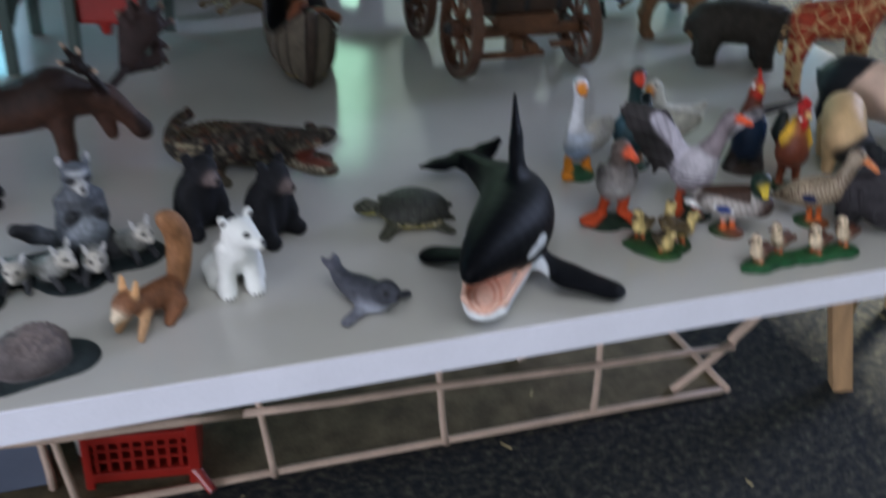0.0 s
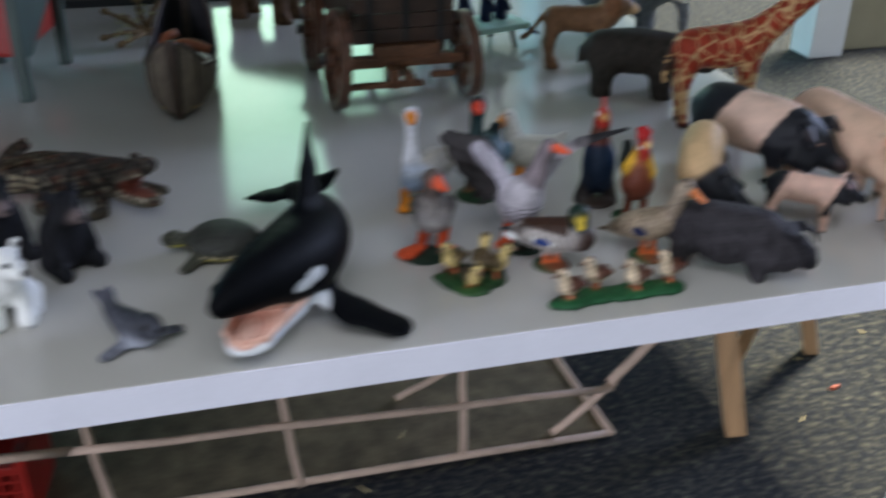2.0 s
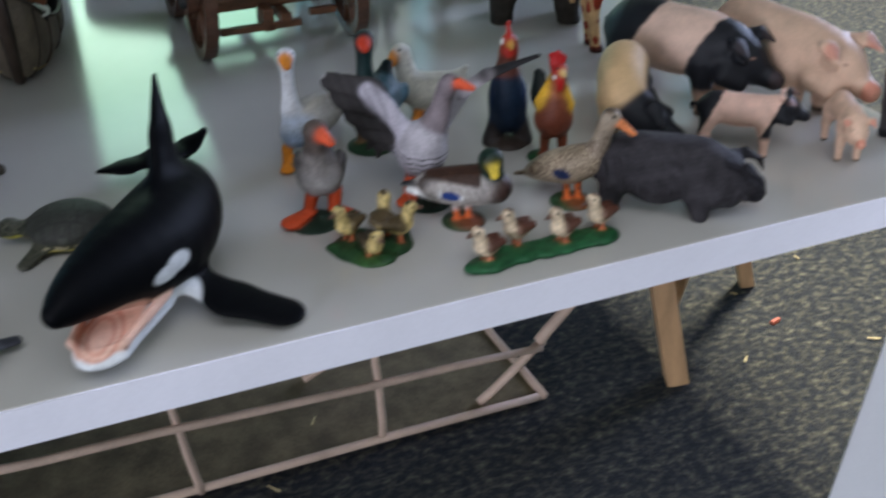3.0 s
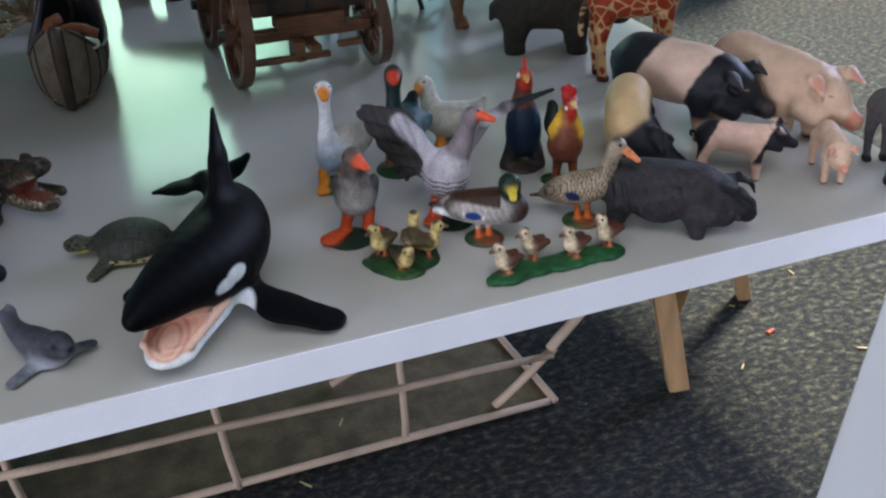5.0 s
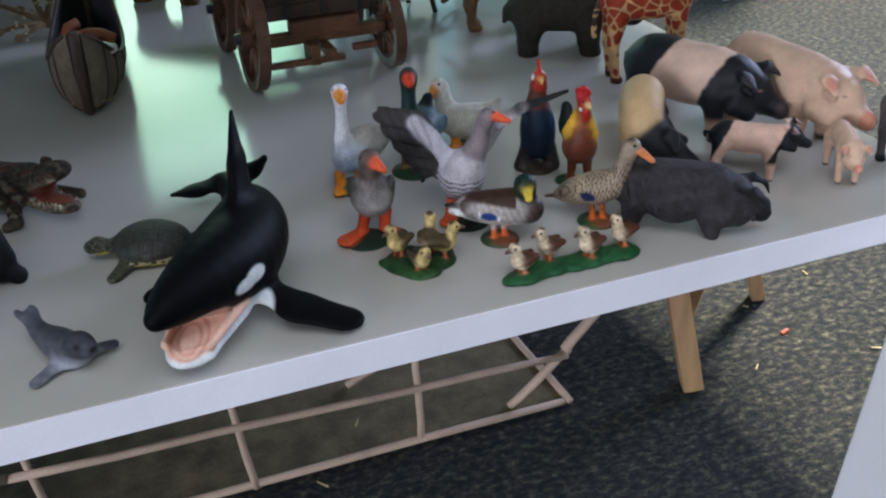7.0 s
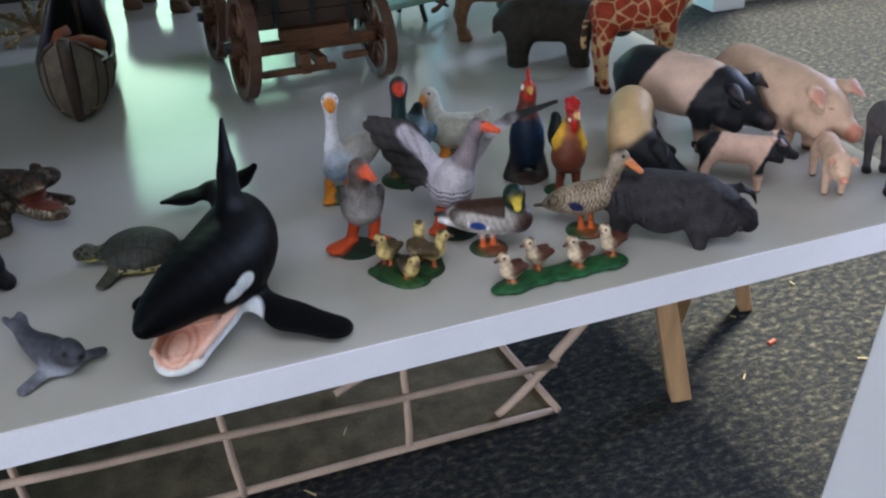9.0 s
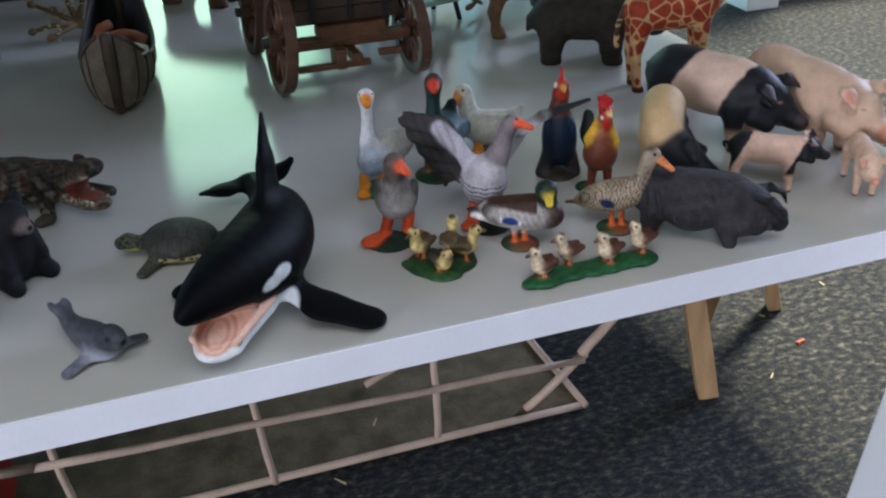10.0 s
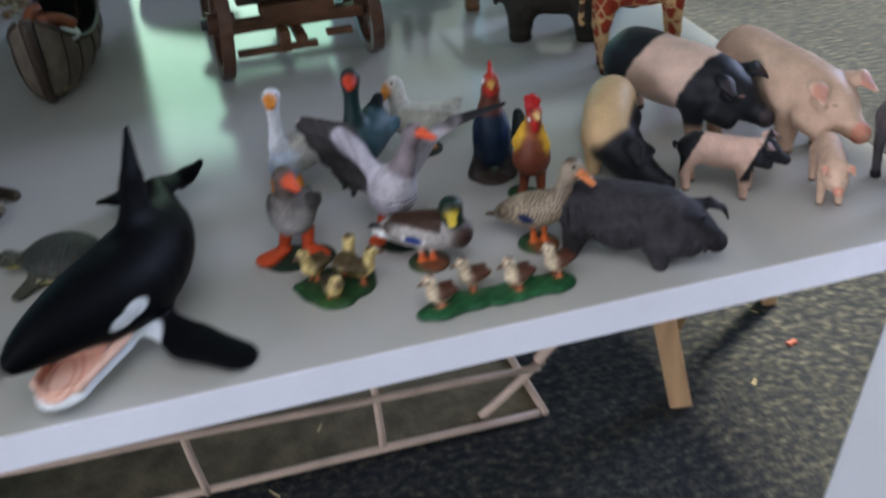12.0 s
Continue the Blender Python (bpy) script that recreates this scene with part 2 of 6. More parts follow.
class Figure:
    """A moulded figure. Millimetres; x ahead, y to its left, z up from its support."""

    def __init__(self, melt=5.0):
        self.prims, self.coats, self.melt, self.tags, self.tag = [], [], melt, [], "body"

    def on(self, tag):
        """Names the part to which the following limbs belong."""
        self.tag = tag
        return self

    def limb(self, a, ra, b, rb, colour, flat=None, melt=None):
        """A tapered limb; flat=((nx, ny, nz), f) squeezes it to f of its thickness along that normal."""
        self.prims.append((np.array(a, float), float(ra), np.array(b, float), float(rb), np.array(srgb(*colour)), flat, self.melt if melt is None else melt))
        self.tags.append(self.tag)
        return self

    def ball(self, c, r, colour, flat=None, melt=None):
        return self.limb(c, r, (c[0] + 0.01, c[1], c[2]), r, colour, flat, melt)

    def pair(self, a, ra, b, rb, colour, flat=None, melt=None):
        """The same limb on both sides."""
        tag = self.tag
        for s in (1, -1):
            if s < 0 and tag not in ("body", "head", "base"):
                self.tag = tag + ("_right" if "_of_" in tag else "_of_right")
            fl = None if flat is None else ((flat[0][0], flat[0][1] * s, flat[0][2]), flat[1])
            self.limb((a[0], a[1] * s, a[2]), ra, (b[0], b[1] * s, b[2]), rb, colour, fl, melt)
        self.tag = tag
        return self

    def chain(self, points, colour, melt=None, flat=None):
        """Points (x, y, z, r) joined by limbs."""
        pts = [np.array(p, float) for p in points]
        if len(pts) > 2:                          # a smooth line through the points
            ext = [2 * pts[0] - pts[1]] + pts + [2 * pts[-1] - pts[-2]]
            fine = []
            for a, b, c, d in zip(ext, ext[1:], ext[2:], ext[3:]):
                for t in (0.0, 1 / 3, 2 / 3):
                    fine.append(0.5 * (2 * b + (c - a) * t + (2 * a - 5 * b + 4 * c - d) * t * t + (3 * b - a - 3 * c + d) * t ** 3))
            pts = fine + [pts[-1]]
        full = self.melt if melt is None else melt
        for i, (p, q) in enumerate(zip(pts, pts[1:])):
            self.limb(p[:3], max(p[3], 0.5), q[:3], max(q[3], 0.5), colour, flat, full if i == 0 else min(full, 2.5))
        return self

    def shorten(self, f):
        """Draws all that lies behind x = 0 together."""
        go = lambda p: p * np.array([f if p[0] < 0 else 1.0, 1, 1])
        self.prims = [(go(a), ra, go(b), rb, col, fl, k) for a, ra, b, rb, col, fl, k in self.prims]
        self.coats = [(go(p), r, col, soft) for p, r, col, soft in self.coats]
        return self

    def bend(self, at, degrees):
        """Turns all that lies ahead of x = at sideways."""
        c, n = math.cos(radians(degrees)), math.sin(radians(degrees))
        turn = np.array([[c, -n, 0], [n, c, 0], [0, 0, 1]])
        pivot = np.array([at, 0, 0])
        go = lambda p: turn @ (p - pivot) + pivot if p[0] > at else p
        self.prims = [(go(a), ra, go(b), rb, col, fl if fl is None or a[0] <= at else (tuple(turn @ np.array(fl[0], float)), fl[1]), k)
                      for a, ra, b, rb, col, fl, k in self.prims]
        self.coats = [(go(p), r, col, soft) for p, r, col, soft in self.coats]
        return self

    def coat(self, c, r, colour, soft=0.8):
        """Paint without shape: an ellipsoid with radii r in which the colour lies."""
        r = (r, r, r) if isinstance(r, (int, float)) else r
        self.coats.append((np.array(c, float), np.array(r, float), np.array(srgb(*colour)), soft))
        return self

    def dots(self, c, r, colour, soft=0.5):
        """The same coat on both sides."""
        self.coat(c, r, colour, soft)
        return self.coat((c[0], -c[1], c[2]), r, colour, soft)

    @staticmethod
    def distance(p, prim):
        a, ra, b, rb, _, flat, _ = prim
        ab = b - a
        t = np.clip(((p - a) @ ab) / max(float(ab @ ab), 1e-9), 0, 1)
        off = p - a - t[..., None] * ab
        r = ra + (rb - ra) * t
        if flat is None:
            return np.sqrt((off * off).sum(-1)) - r
        n, f = np.array(flat[0], float), flat[1]
        n = n / np.linalg.norm(n)
        along = off @ n
        return (np.sqrt(np.maximum((off * off).sum(-1) - along ** 2, 0) + (along / f) ** 2) - r) * min(1.0, 0.5 + f / 2)

    def mesh(self, name, cell=0.9, pattern=None):
        lo = np.min([np.minimum(p[0] - p[1], p[2] - p[3]) for p in self.prims], 0) - 3 * cell - self.melt * 0.6
        hi = np.max([np.maximum(p[0] + p[1], p[2] + p[3]) for p in self.prims], 0) + 3 * cell + self.melt * 0.6
        lo[2] = -2 * cell + 0.3 * cell
        n = np.ceil((hi - lo) / cell).astype(int) + 1
        ax = [lo[i] + cell * np.arange(n[i]) for i in range(3)]
        field = np.full(n, 50.0)
        for prim in self.prims:
            k = prim[6]
            m0 = np.minimum(prim[0] - prim[1], prim[2] - prim[3]) - k - 2 * cell
            m1 = np.maximum(prim[0] + prim[1], prim[2] + prim[3]) + k + 2 * cell
            i0 = np.clip(((m0 - lo) / cell).astype(int), 0, n - 1)
            i1 = np.clip(np.ceil((m1 - lo) / cell).astype(int) + 1, 1, n)
            sl = tuple(slice(a, b) for a, b in zip(i0, i1))
            p = np.stack(np.meshgrid(*[ax[i][sl[i]] for i in range(3)], indexing="ij"), -1)
            d = self.distance(p, prim)
            old = field[sl]
            h = np.maximum(k - np.abs(old - d), 0) / max(k, 1e-6)
            field[sl] = np.minimum(old, d) - h * h * k / 4
        field = np.maximum(field, -ax[2][None, None, :])        # a flat sole on the support
        inside = field < 0
        # one vertex in each cell that the skin crosses
        corner = [(i, j, k) for i in (0, 1) for j in (0, 1) for k in (0, 1)]
        view = lambda g, o: g[o[0]:g.shape[0] - 1 + o[0], o[1]:g.shape[1] - 1 + o[1], o[2]:g.shape[2] - 1 + o[2]]
        count = sum(view(inside, o).astype(int) for o in corner)
        cells = np.argwhere((count > 0) & (count < 8))
        value = np.stack([field[cells[:, 0] + o[0], cells[:, 1] + o[1], cells[:, 2] + o[2]] for o in corner], 1)
        total, hits = np.zeros((len(cells), 3)), np.zeros(len(cells))
        for i, a in enumerate(corner):
            for j, b in enumerate(corner):
                if j > i and sum(abs(u - v) for u, v in zip(a, b)) == 1:
                    va, vb = value[:, i], value[:, j]
                    cross = (va < 0) != (vb < 0)
                    t = np.where(cross, va / np.where(cross, va - vb, 1), 0)
                    total += np.where(cross[:, None], np.array(a) + t[:, None] * (np.array(b) - np.array(a)), 0)
                    hits += cross
        verts = lo + cell * (cells + total / hits[:, None])
        index = np.full(n, -1)
        index[cells[:, 0], cells[:, 1], cells[:, 2]] = np.arange(len(cells))
        quads = []
        for d in range(3):
            u, v = (d + 1) % 3, (d + 2) % 3
            step = np.eye(3, dtype=int)
            a = inside[tuple(slice(0, -1) if i == d else slice(None) for i in range(3))]
            b = inside[tuple(slice(1, None) if i == d else slice(None) for i in range(3))]
            for sign in (True, False):
                e = np.argwhere((a != b) & (a == sign))
                e = e[(e[:, u] > 0) & (e[:, v] > 0)]
                q = [e, e - step[u], e - step[u] - step[v], e - step[v]]
                q = np.stack([index[c[:, 0], c[:, 1], c[:, 2]] for c in (q if sign else q[::-1])], 1)
                quads.append(q)
        quads = np.concatenate(quads)
        quads = quads[(quads >= 0).all(1)]
        # soften the joins: shrink and swell in turn
        pairs = np.concatenate([quads[:, [0, 1]], quads[:, [1, 2]], quads[:, [2, 3]], quads[:, [3, 0]]])
        pairs = np.concatenate([pairs, pairs[:, ::-1]])
        degree = np.maximum(np.bincount(pairs[:, 0], minlength=len(verts)), 1)[:, None]
        for step in (0.5, -0.4, 0.4, -0.2):
            near = np.stack([np.bincount(pairs[:, 0], verts[pairs[:, 1], i], len(verts)) for i in range(3)], 1) / degree
            verts = verts + step * (near - verts)
        # paint
        ds = np.stack([self.distance(verts, p) for p in self.prims], 1)
        w = np.exp(-(ds - ds.min(1, keepdims=True)) / 0.55)
        colour = (w / w.sum(1, keepdims=True)) @ np.stack([p[4] for p in self.prims])
        if pattern:
            colour = pattern(verts, colour)
        for c, r, col, soft in self.coats:
            d = (np.sqrt((((verts - c) / r) ** 2).sum(1)) - 1) * r.min()
            f = np.clip(0.5 - d / (2 * soft), 0, 1)[:, None]
            colour = colour * (1 - f) + col * f
        # normals of the whole skin, so that the parts meet without a seam
        fn = np.cross(verts[quads[:, 2]] - verts[quads[:, 0]], verts[quads[:, 3]] - verts[quads[:, 1]])
        normal = np.zeros_like(verts)
        for k in range(4):
            for i in range(3):
                normal[:, i] += np.bincount(quads[:, k], fn[:, i], len(verts))
        normal /= np.maximum(np.linalg.norm(normal, axis=1, keepdims=True), 1e-9)
        names = sorted(set(self.tags), key=self.tags.index)
        owner = np.array([names.index(t) for t in self.tags])[ds.argmin(1)]
        face_owner = np.sort(owner[quads], axis=1)[:, 1]
        made = {}
        for i, tag in enumerate(names):
            own = quads[face_owner == i]
            if not len(own):
                continue
            used, local = np.unique(own, return_inverse=True)
            me = bpy.data.meshes.new(tag)
            me.from_pydata((verts[used] * 0.001).tolist(), [], local.reshape(-1, 4).tolist())
            at = me.attributes.new("paint", "FLOAT_COLOR", "POINT")
            at.data.foreach_set("color", np.concatenate([colour[used], np.ones((len(used), 1))], 1).astype(np.float32).ravel())
            me.shade_smooth()
            me.normals_split_custom_set_from_vertices(normal[used].tolist())
            made[tag] = me
        return made

    def put(self, name, x, y, turn, label, category, mat=None, cell=0.9, size=1.0, group="", pattern=None, tilt=0.0):
        made = self.mesh(name, cell, pattern)
        ob = new(name, made["body"] if len(made) == 1 else None)
        for tag, me in made.items():
            me.materials.append(mat or MATT)
            if len(made) > 1:
                new(tag.split("_of_")[0], me).parent = ob
        ob.matrix_world = pose(x, y, BOARD, 0, tilt, turn) @ Matrix.Scale(size, 4)
        return tagged(ob, label, category, group or "toy animals on the board")


def wave(v, scale, seed=0.0):
    """Smooth pseudo-random values for paint patterns."""
    x, y, z = (v / scale).T
    return (np.sin(x * 1.7 + seed) * np.cos(y * 2.1 - z * 0.7 + seed * 2) + np.sin(y * 1.3 + z * 1.9 + seed * 3) * np.cos(x * 0.9 - z * 1.1)
            + 0.5 * np.sin(2.7 * x + 3.1 * z + seed) * np.cos(2.3 * y + 1.1 * x)) / 2.5


# ---------------------------------------------------------------- the room

# walls and openings are unseen, added to hold the lamps and shape reflections
BACK, FRONT, LEFT, RIGHT, HIGH = 3.0, -3.0, -3.0, 3.2, 2.5
floor = obj("floor", box(LEFT - 0.2, RIGHT + 0.2, FRONT - 0.2, BACK + 0.2, -0.1, 0.0), CARPET)
tagged(floor, "dark grey and tan flecked carpet floor", "carpet", kind="structure")


def wall_with_openings(name, along, at, thick, span, holes):
    """A wall with rectangular openings. along: 'x' or 'y'; holes: (from, to, sill, head), in order."""
    bm = bmesh.new()

    def piece(u0, u1, z0, z1):
        if u1 - u0 > 1e-4 and z1 - z0 > 1e-4:
            if along == "x":
                box(u0, u1, at, at + thick, z0, z1, bm)
            else:
                box(at, at + thick, u0, u1, z0, z1, bm)
    u = span[0]
    for h0, h1, s, e in holes:
        piece(u, h0, 0, HIGH)
        piece(h0, h1, 0, s)
        piece(h0, h1, e, HIGH)
        u = h1
    piece(u, span[1], 0, HIGH)
    return tagged(obj(name, bm, WALL_PAINT), "plain grey unseen wall added around the board", "wall", kind="structure")


SKY_WINDOW = (-2.50, -0.44, 0.60, 2.10)
GREEN_WINDOW = (-0.34, 0.70, 0.55, 1.85)
EAST_WINDOW = (0.6, 1.8, 0.8, 1.8)
wall_with_openings("wall_north", "x", BACK, 0.15, (LEFT, RIGHT), [SKY_WINDOW, GREEN_WINDOW])
wall_with_openings("wall_south", "x", FRONT - 0.15, 0.15, (LEFT, RIGHT), [])
wall_with_openings("wall_west", "y", LEFT - 0.15, 0.15, (FRONT, BACK), [(-2.85, -1.15, 0.2, 1.12)])
wall_with_openings("wall_east", "y", RIGHT, 0.15, (FRONT, BACK), [EAST_WINDOW])
# unseen ceiling, added with two holes for the overhead lamps
bm = bmesh.new()
for x0, x1, y0, y1 in ((LEFT, RIGHT, FRONT, -2.4), (LEFT, -1.6, -2.4, -0.4), (0.8, RIGHT, -2.4, -0.4), (LEFT, RIGHT, -0.4, 1.1),
                       (LEFT, 1.15, 1.1, 1.4), (1.45, RIGHT, 1.1, 1.4), (LEFT, RIGHT, 1.4, BACK)):
    box(x0, x1, y0, y1, HIGH, HIGH + 0.12, bm)
tagged(obj("ceiling", bm, CEILING_PAINT), "plain pale unseen ceiling added over the board", "ceiling", kind="structure")

# unseen glowing sheet that gives the board its green reflection
foliage = obj("backdrop", box(-0.47, 2.2, 3.9, 3.92, 0.2, 2.6), LEAVES_GLOW)
tagged(foliage, "bright green glowing backdrop for foliage outside the window", "foliage", kind="structure")

# ---------------------------------------------------------------- furniture

# display board with its edge band
display_board = empty("display_board", (0, 0, 0))
tagged(display_board, "white laminated board set low as a display shelf", "shelf board")
part("board_top", box(-0.62, 0.393, 0.0, 0.75, BOARD - 0.0195, BOARD), BOARD_TOP, display_board, "dull glossy white laminate, greyed for shade", bevel=0.0006)
part("edge_band", box(-0.62, 0.393, -0.0012, 0.0005, BOARD - 0.0193, BOARD - 0.0004), EDGE_LIT, display_board, "white edge strip, coloured brighter and bluer as lit")

# black bar in place of the shaded gap behind the board
rear_shade = obj("back_edge_shade", box(-0.62, 0.393, 0.7505, 0.765, BOARD - 0.02, BOARD + 0.008), BLACK_PLASTIC, bevel=0.001)
tagged(rear_shade, "dark strip for the shaded gap at the board's rear edge", "edge strip")

# tall white table, unseen top added for shade; its front leg leans a little
white_table = empty("white_table")
tagged(white_table, "tall white painted wooden table, unseen top added for shade", "table")


def leaning_leg(x, y0, y1, lean, name="leg"):
    bm = bmesh.new()
    ring = []
    for z in (0.0, 0.70):
        s = lean * z
        ring.append([bm.verts.new((x + s + dx, y, z)) for dx, y in ((0, y0), (0.07, y0), (0.07, y1), (0, y1))])
    for k in range(4):
        bm.faces.new((ring[0][k], ring[0][(k + 1) % 4], ring[1][(k + 1) % 4], ring[1][k]))
    bm.faces.new(ring[0][::-1])
    bm.faces.new(ring[1])
    return part(name, bm, POST_WHITE, white_table, bevel=0.002)


leaning_leg(0.3135, -0.081, -0.009, 0.13)
leaning_leg(0.36, 0.78, 0.85, 0.0)
leaning_leg(-1.05, -0.081, -0.009, -0.1)
leaning_leg(-1.05, 0.78, 0.85, 0.0)
# unseen top sized to shade board and carpet
part("shade_top", box(-1.2, 0.61, -0.11, 0.92, 0.70, 0.74), POST_WHITE, white_table, bevel=0.003)
# unseen bar, added where the green reflection should end
part("reflection_stop", box(-0.98, 0.355, 0.80, 0.82, 0.505, 0.70), POST_WHITE, white_table, bevel=0.002)

# dark screen behind part of the table, added to bound the green reflection
tagged(obj("partition", box(-0.335, -0.047, 0.770, 0.785, 0, 0.698), DARK_CLOTH, bevel=0.003), "plain dark grey screen added to cut the green reflection", "partition", kind="structure")

# far white post and the tan panel beside it
far_post = obj("white_post", box(0.955, 1.02, 1.03, 1.09, 0, 0.9), POST_WHITE, bevel=0.003)
tagged(far_post, "white square wooden post standing on the carpet", "post")
tan_panel = obj("tan_bench_panel", box(1.03, 2.2, 1.06, 1.10, 0, 0.5), TAN_PANEL, bevel=0.003)
tagged(tan_panel, "plain tan painted panel standing on the carpet", "panel")

# pine trestle under the board
trestle = empty("pine_trestle")
tagged(trestle, "small varnished pine trestle with splayed legs", "trestle")


def pine_bar(a, b, w, d, name):
    a, b = Vector(a), Vector(b)
    bm = bmesh.new()
    z = (b - a).normalized()
    side = Vector((0.93, -0.37, 0))
    side = (side - z * side.dot(z)).normalized()
    deep = z.cross(side)
    ring = [[bm.verts.new(p + side * w / 2 * i + deep * d / 2 * j) for i, j in ((-1, -1), (1, -1), (1, 1), (-1, 1))] for p in (a, b)]
    for k in range(4):
        bm.faces.new((ring[0][k], ring[0][(k + 1) % 4], ring[1][(k + 1) % 4], ring[1][k]))
    bm.faces.new(ring[0][::-1])
    bm.faces.new(ring[1])
    return part(name, bm, PINE, trestle, bevel=0.0012)


pine_bar((0.302, 0.141, 0.0), (0.266, 0.166, 0.2), 0.0165, 0.0165, "leg")
pine_bar((0.431, 0.230, 0.0), (0.378, 0.238, 0.2), 0.012, 0.012, "leg")
pine_bar((0.293, 0.152, 0.05), (0.388, 0.215, 0.15), 0.010, 0.010, "brace")
pine_bar((0.20, 0.46, 0.0), (0.21, 0.44, 0.2), 0.017, 0.017, "leg")
pine_bar((0.255, 0.150, 0.193), (0.385, 0.225, 0.193), 0.016, 0.016, "crossbar")

# little stick pen on an olive base, on the carpet under the board
stick_pen = empty("stick_pen")
tagged(stick_pen, "toy pen of pale wooden sticks on an olive base", "toy fence")
part("base_sheet", box(-0.44, 0.199, 0.166, 0.40, 0.0, 0.004), OLIVE_BASE, stick_pen, "worn olive felt sheet", bevel=0.001)


def pen_stick(name, a, b, r0=0.0030, r1=None, wobble=0.0006):
    part(name, stick(a, b, r0, r1, 10, wobble=wobble), PALE_WOOD, stick_pen, smooth=True)


pen_stick("rail", (-0.46, 0.1685, 0.004), (0.196, 0.160, 0.004))
pen_stick("rail", (-0.205, 0.157, 0.0685), (0.195, 0.157, 0.051), 0.0030, 0.0026)
pen_stick("rail", (-0.460, 0.157, 0.0835), (-0.205, 0.157, 0.0690), 0.0030, 0.0033)
pen_stick("rail", (0.200, 0.158, 0.005), (0.193, 0.40, 0.006))
pen_stick("rail", (-0.44, 0.40, 0.007), (0.19, 0.40, 0.007))
for fx, lean in ((0.077, -0.004), (-0.050, -0.012), (-0.183, -0.012), (-0.318, -0.014)):
    pen_stick("upright", (fx, 0.163, 0.002), (fx + lean, 0.160, 0.105), 0.0029, 0.0026, 0.0005)
pen_stick("upright", (-0.336, 0.191, 0.002), (-0.342, 0.190, 0.11), 0.0029, 0.0026, 0.0005)
pen_stick("brace", (0.154, 0.171, 0.004), (0.200, 0.163, 0.052), 0.0034)
pen_stick("brace", (0.195, 0.162, 0.052), (0.236, 0.160, 0.098), 0.0042, 0.0036)
pen_stick("brace", (0.043, 0.245, 0.006), (0.085, 0.240, 0.030))

# red crate lying in the pen
crate = empty("red_crate", (-0.268, 0.205, 0.005), -8)
tagged(crate, "small open red plastic toy crate on the olive base", "toy crate")
part("bottom_frame", box(-0.038, 0.036, -0.03, -0.024, 0.006, 0.014), RED_PLASTIC, crate, bevel=0.001)
part("top_frame", box(-0.038, 0.036, -0.03, -0.024, 0.040, 0.047), RED_PLASTIC, crate, bevel=0.001)
for k in range(9):
    xx = -0.034 + k * 0.0082
    part("slat", box(xx, xx + 0.0026, -0.028, -0.025, 0.012, 0.042), RED_PLASTIC, crate)
for z in (0.022, 0.031):
    part("slat", box(-0.036, 0.034, -0.0275, -0.0255, z, z + 0.0022), RED_PLASTIC, crate)
part("end_panel", box(0.030, 0.038, -0.034, 0.03, 0.0, 0.062), RED_PLASTIC, crate, bevel=0.001)
part("end_panel", box(-0.042, -0.036, -0.03, 0.03, 0.0, 0.047), RED_PLASTIC, crate, bevel=0.001)
part("back_panel", box(-0.038, 0.036, 0.026, 0.03, 0.004, 0.045), RED_PLASTIC, crate, bevel=0.001)
part("floor_panel", box(-0.038, 0.036, -0.026, 0.028, 0.004, 0.008), RED_PLASTIC, crate, bevel=0.0008)
part("foot", stick((0.034, -0.03, 0.012), (0.046, -0.043, 0.0), 0.0045, 0.0035), RED_PLASTIC, crate)

bottle = empty("white_cup", (-0.312, 0.215, 0.013), 0)
tagged(bottle, "tiny off-white plastic cup with a flared rim", "toy cup")
part("body", stick((0, 0, 0), (0, 0, 0.028), 0.006, 0.008, 14), OFF_WHITE, bottle, smooth=True)
part("rim", stick((0, 0, 0.028), (0, 0, 0.033), 0.014, 0.015, 14), OFF_WHITE, bottle, smooth=True)
card = obj("blue_card_box", box(-0.46, -0.338, 0.195, 0.30, 0.005, 0.045), DUSTY_BLUE, bevel=0.002)
tagged(card, "dusty blue cardboard box in the pen", "box")

# straw and scraps on the carpet
random.seed(4)
for k in range(26):
    x, y = random.uniform(-0.25, 0.55), random.uniform(-0.12, 0.30)
    a, l = random.uniform(0, 3.1), random.uniform(0.004, 0.011)
    z0 = 0.0065 if (x < 0.2 and y > 0.16) else 0.0012
    s = obj("straw", stick((x, y, z0), (x + l * math.cos(a), y + l * math.sin(a), z0 + 0.0008), 0.0008, 0.0005, 5), STRAW)
    tagged(s, "short broken bit of dry straw on the carpet", "straw", "bits of straw on the carpet")
scrap = obj("orange_scrap", stick((0.413, 0.172, 0.001), (0.421, 0.174, 0.0015), 0.0022, 0.002, 7), ORANGE_SCRAP)
tagged(scrap, "little orange scrap lying on the carpet", "scrap")

# ---------------------------------------------------------------- wagon, canoe and toy bins

wagon = empty("covered_wagon", (0.080, 0.375, BOARD), 1)
tagged(wagon, "dark stained wooden toy wagon with spoked wheels", "toy wagon")


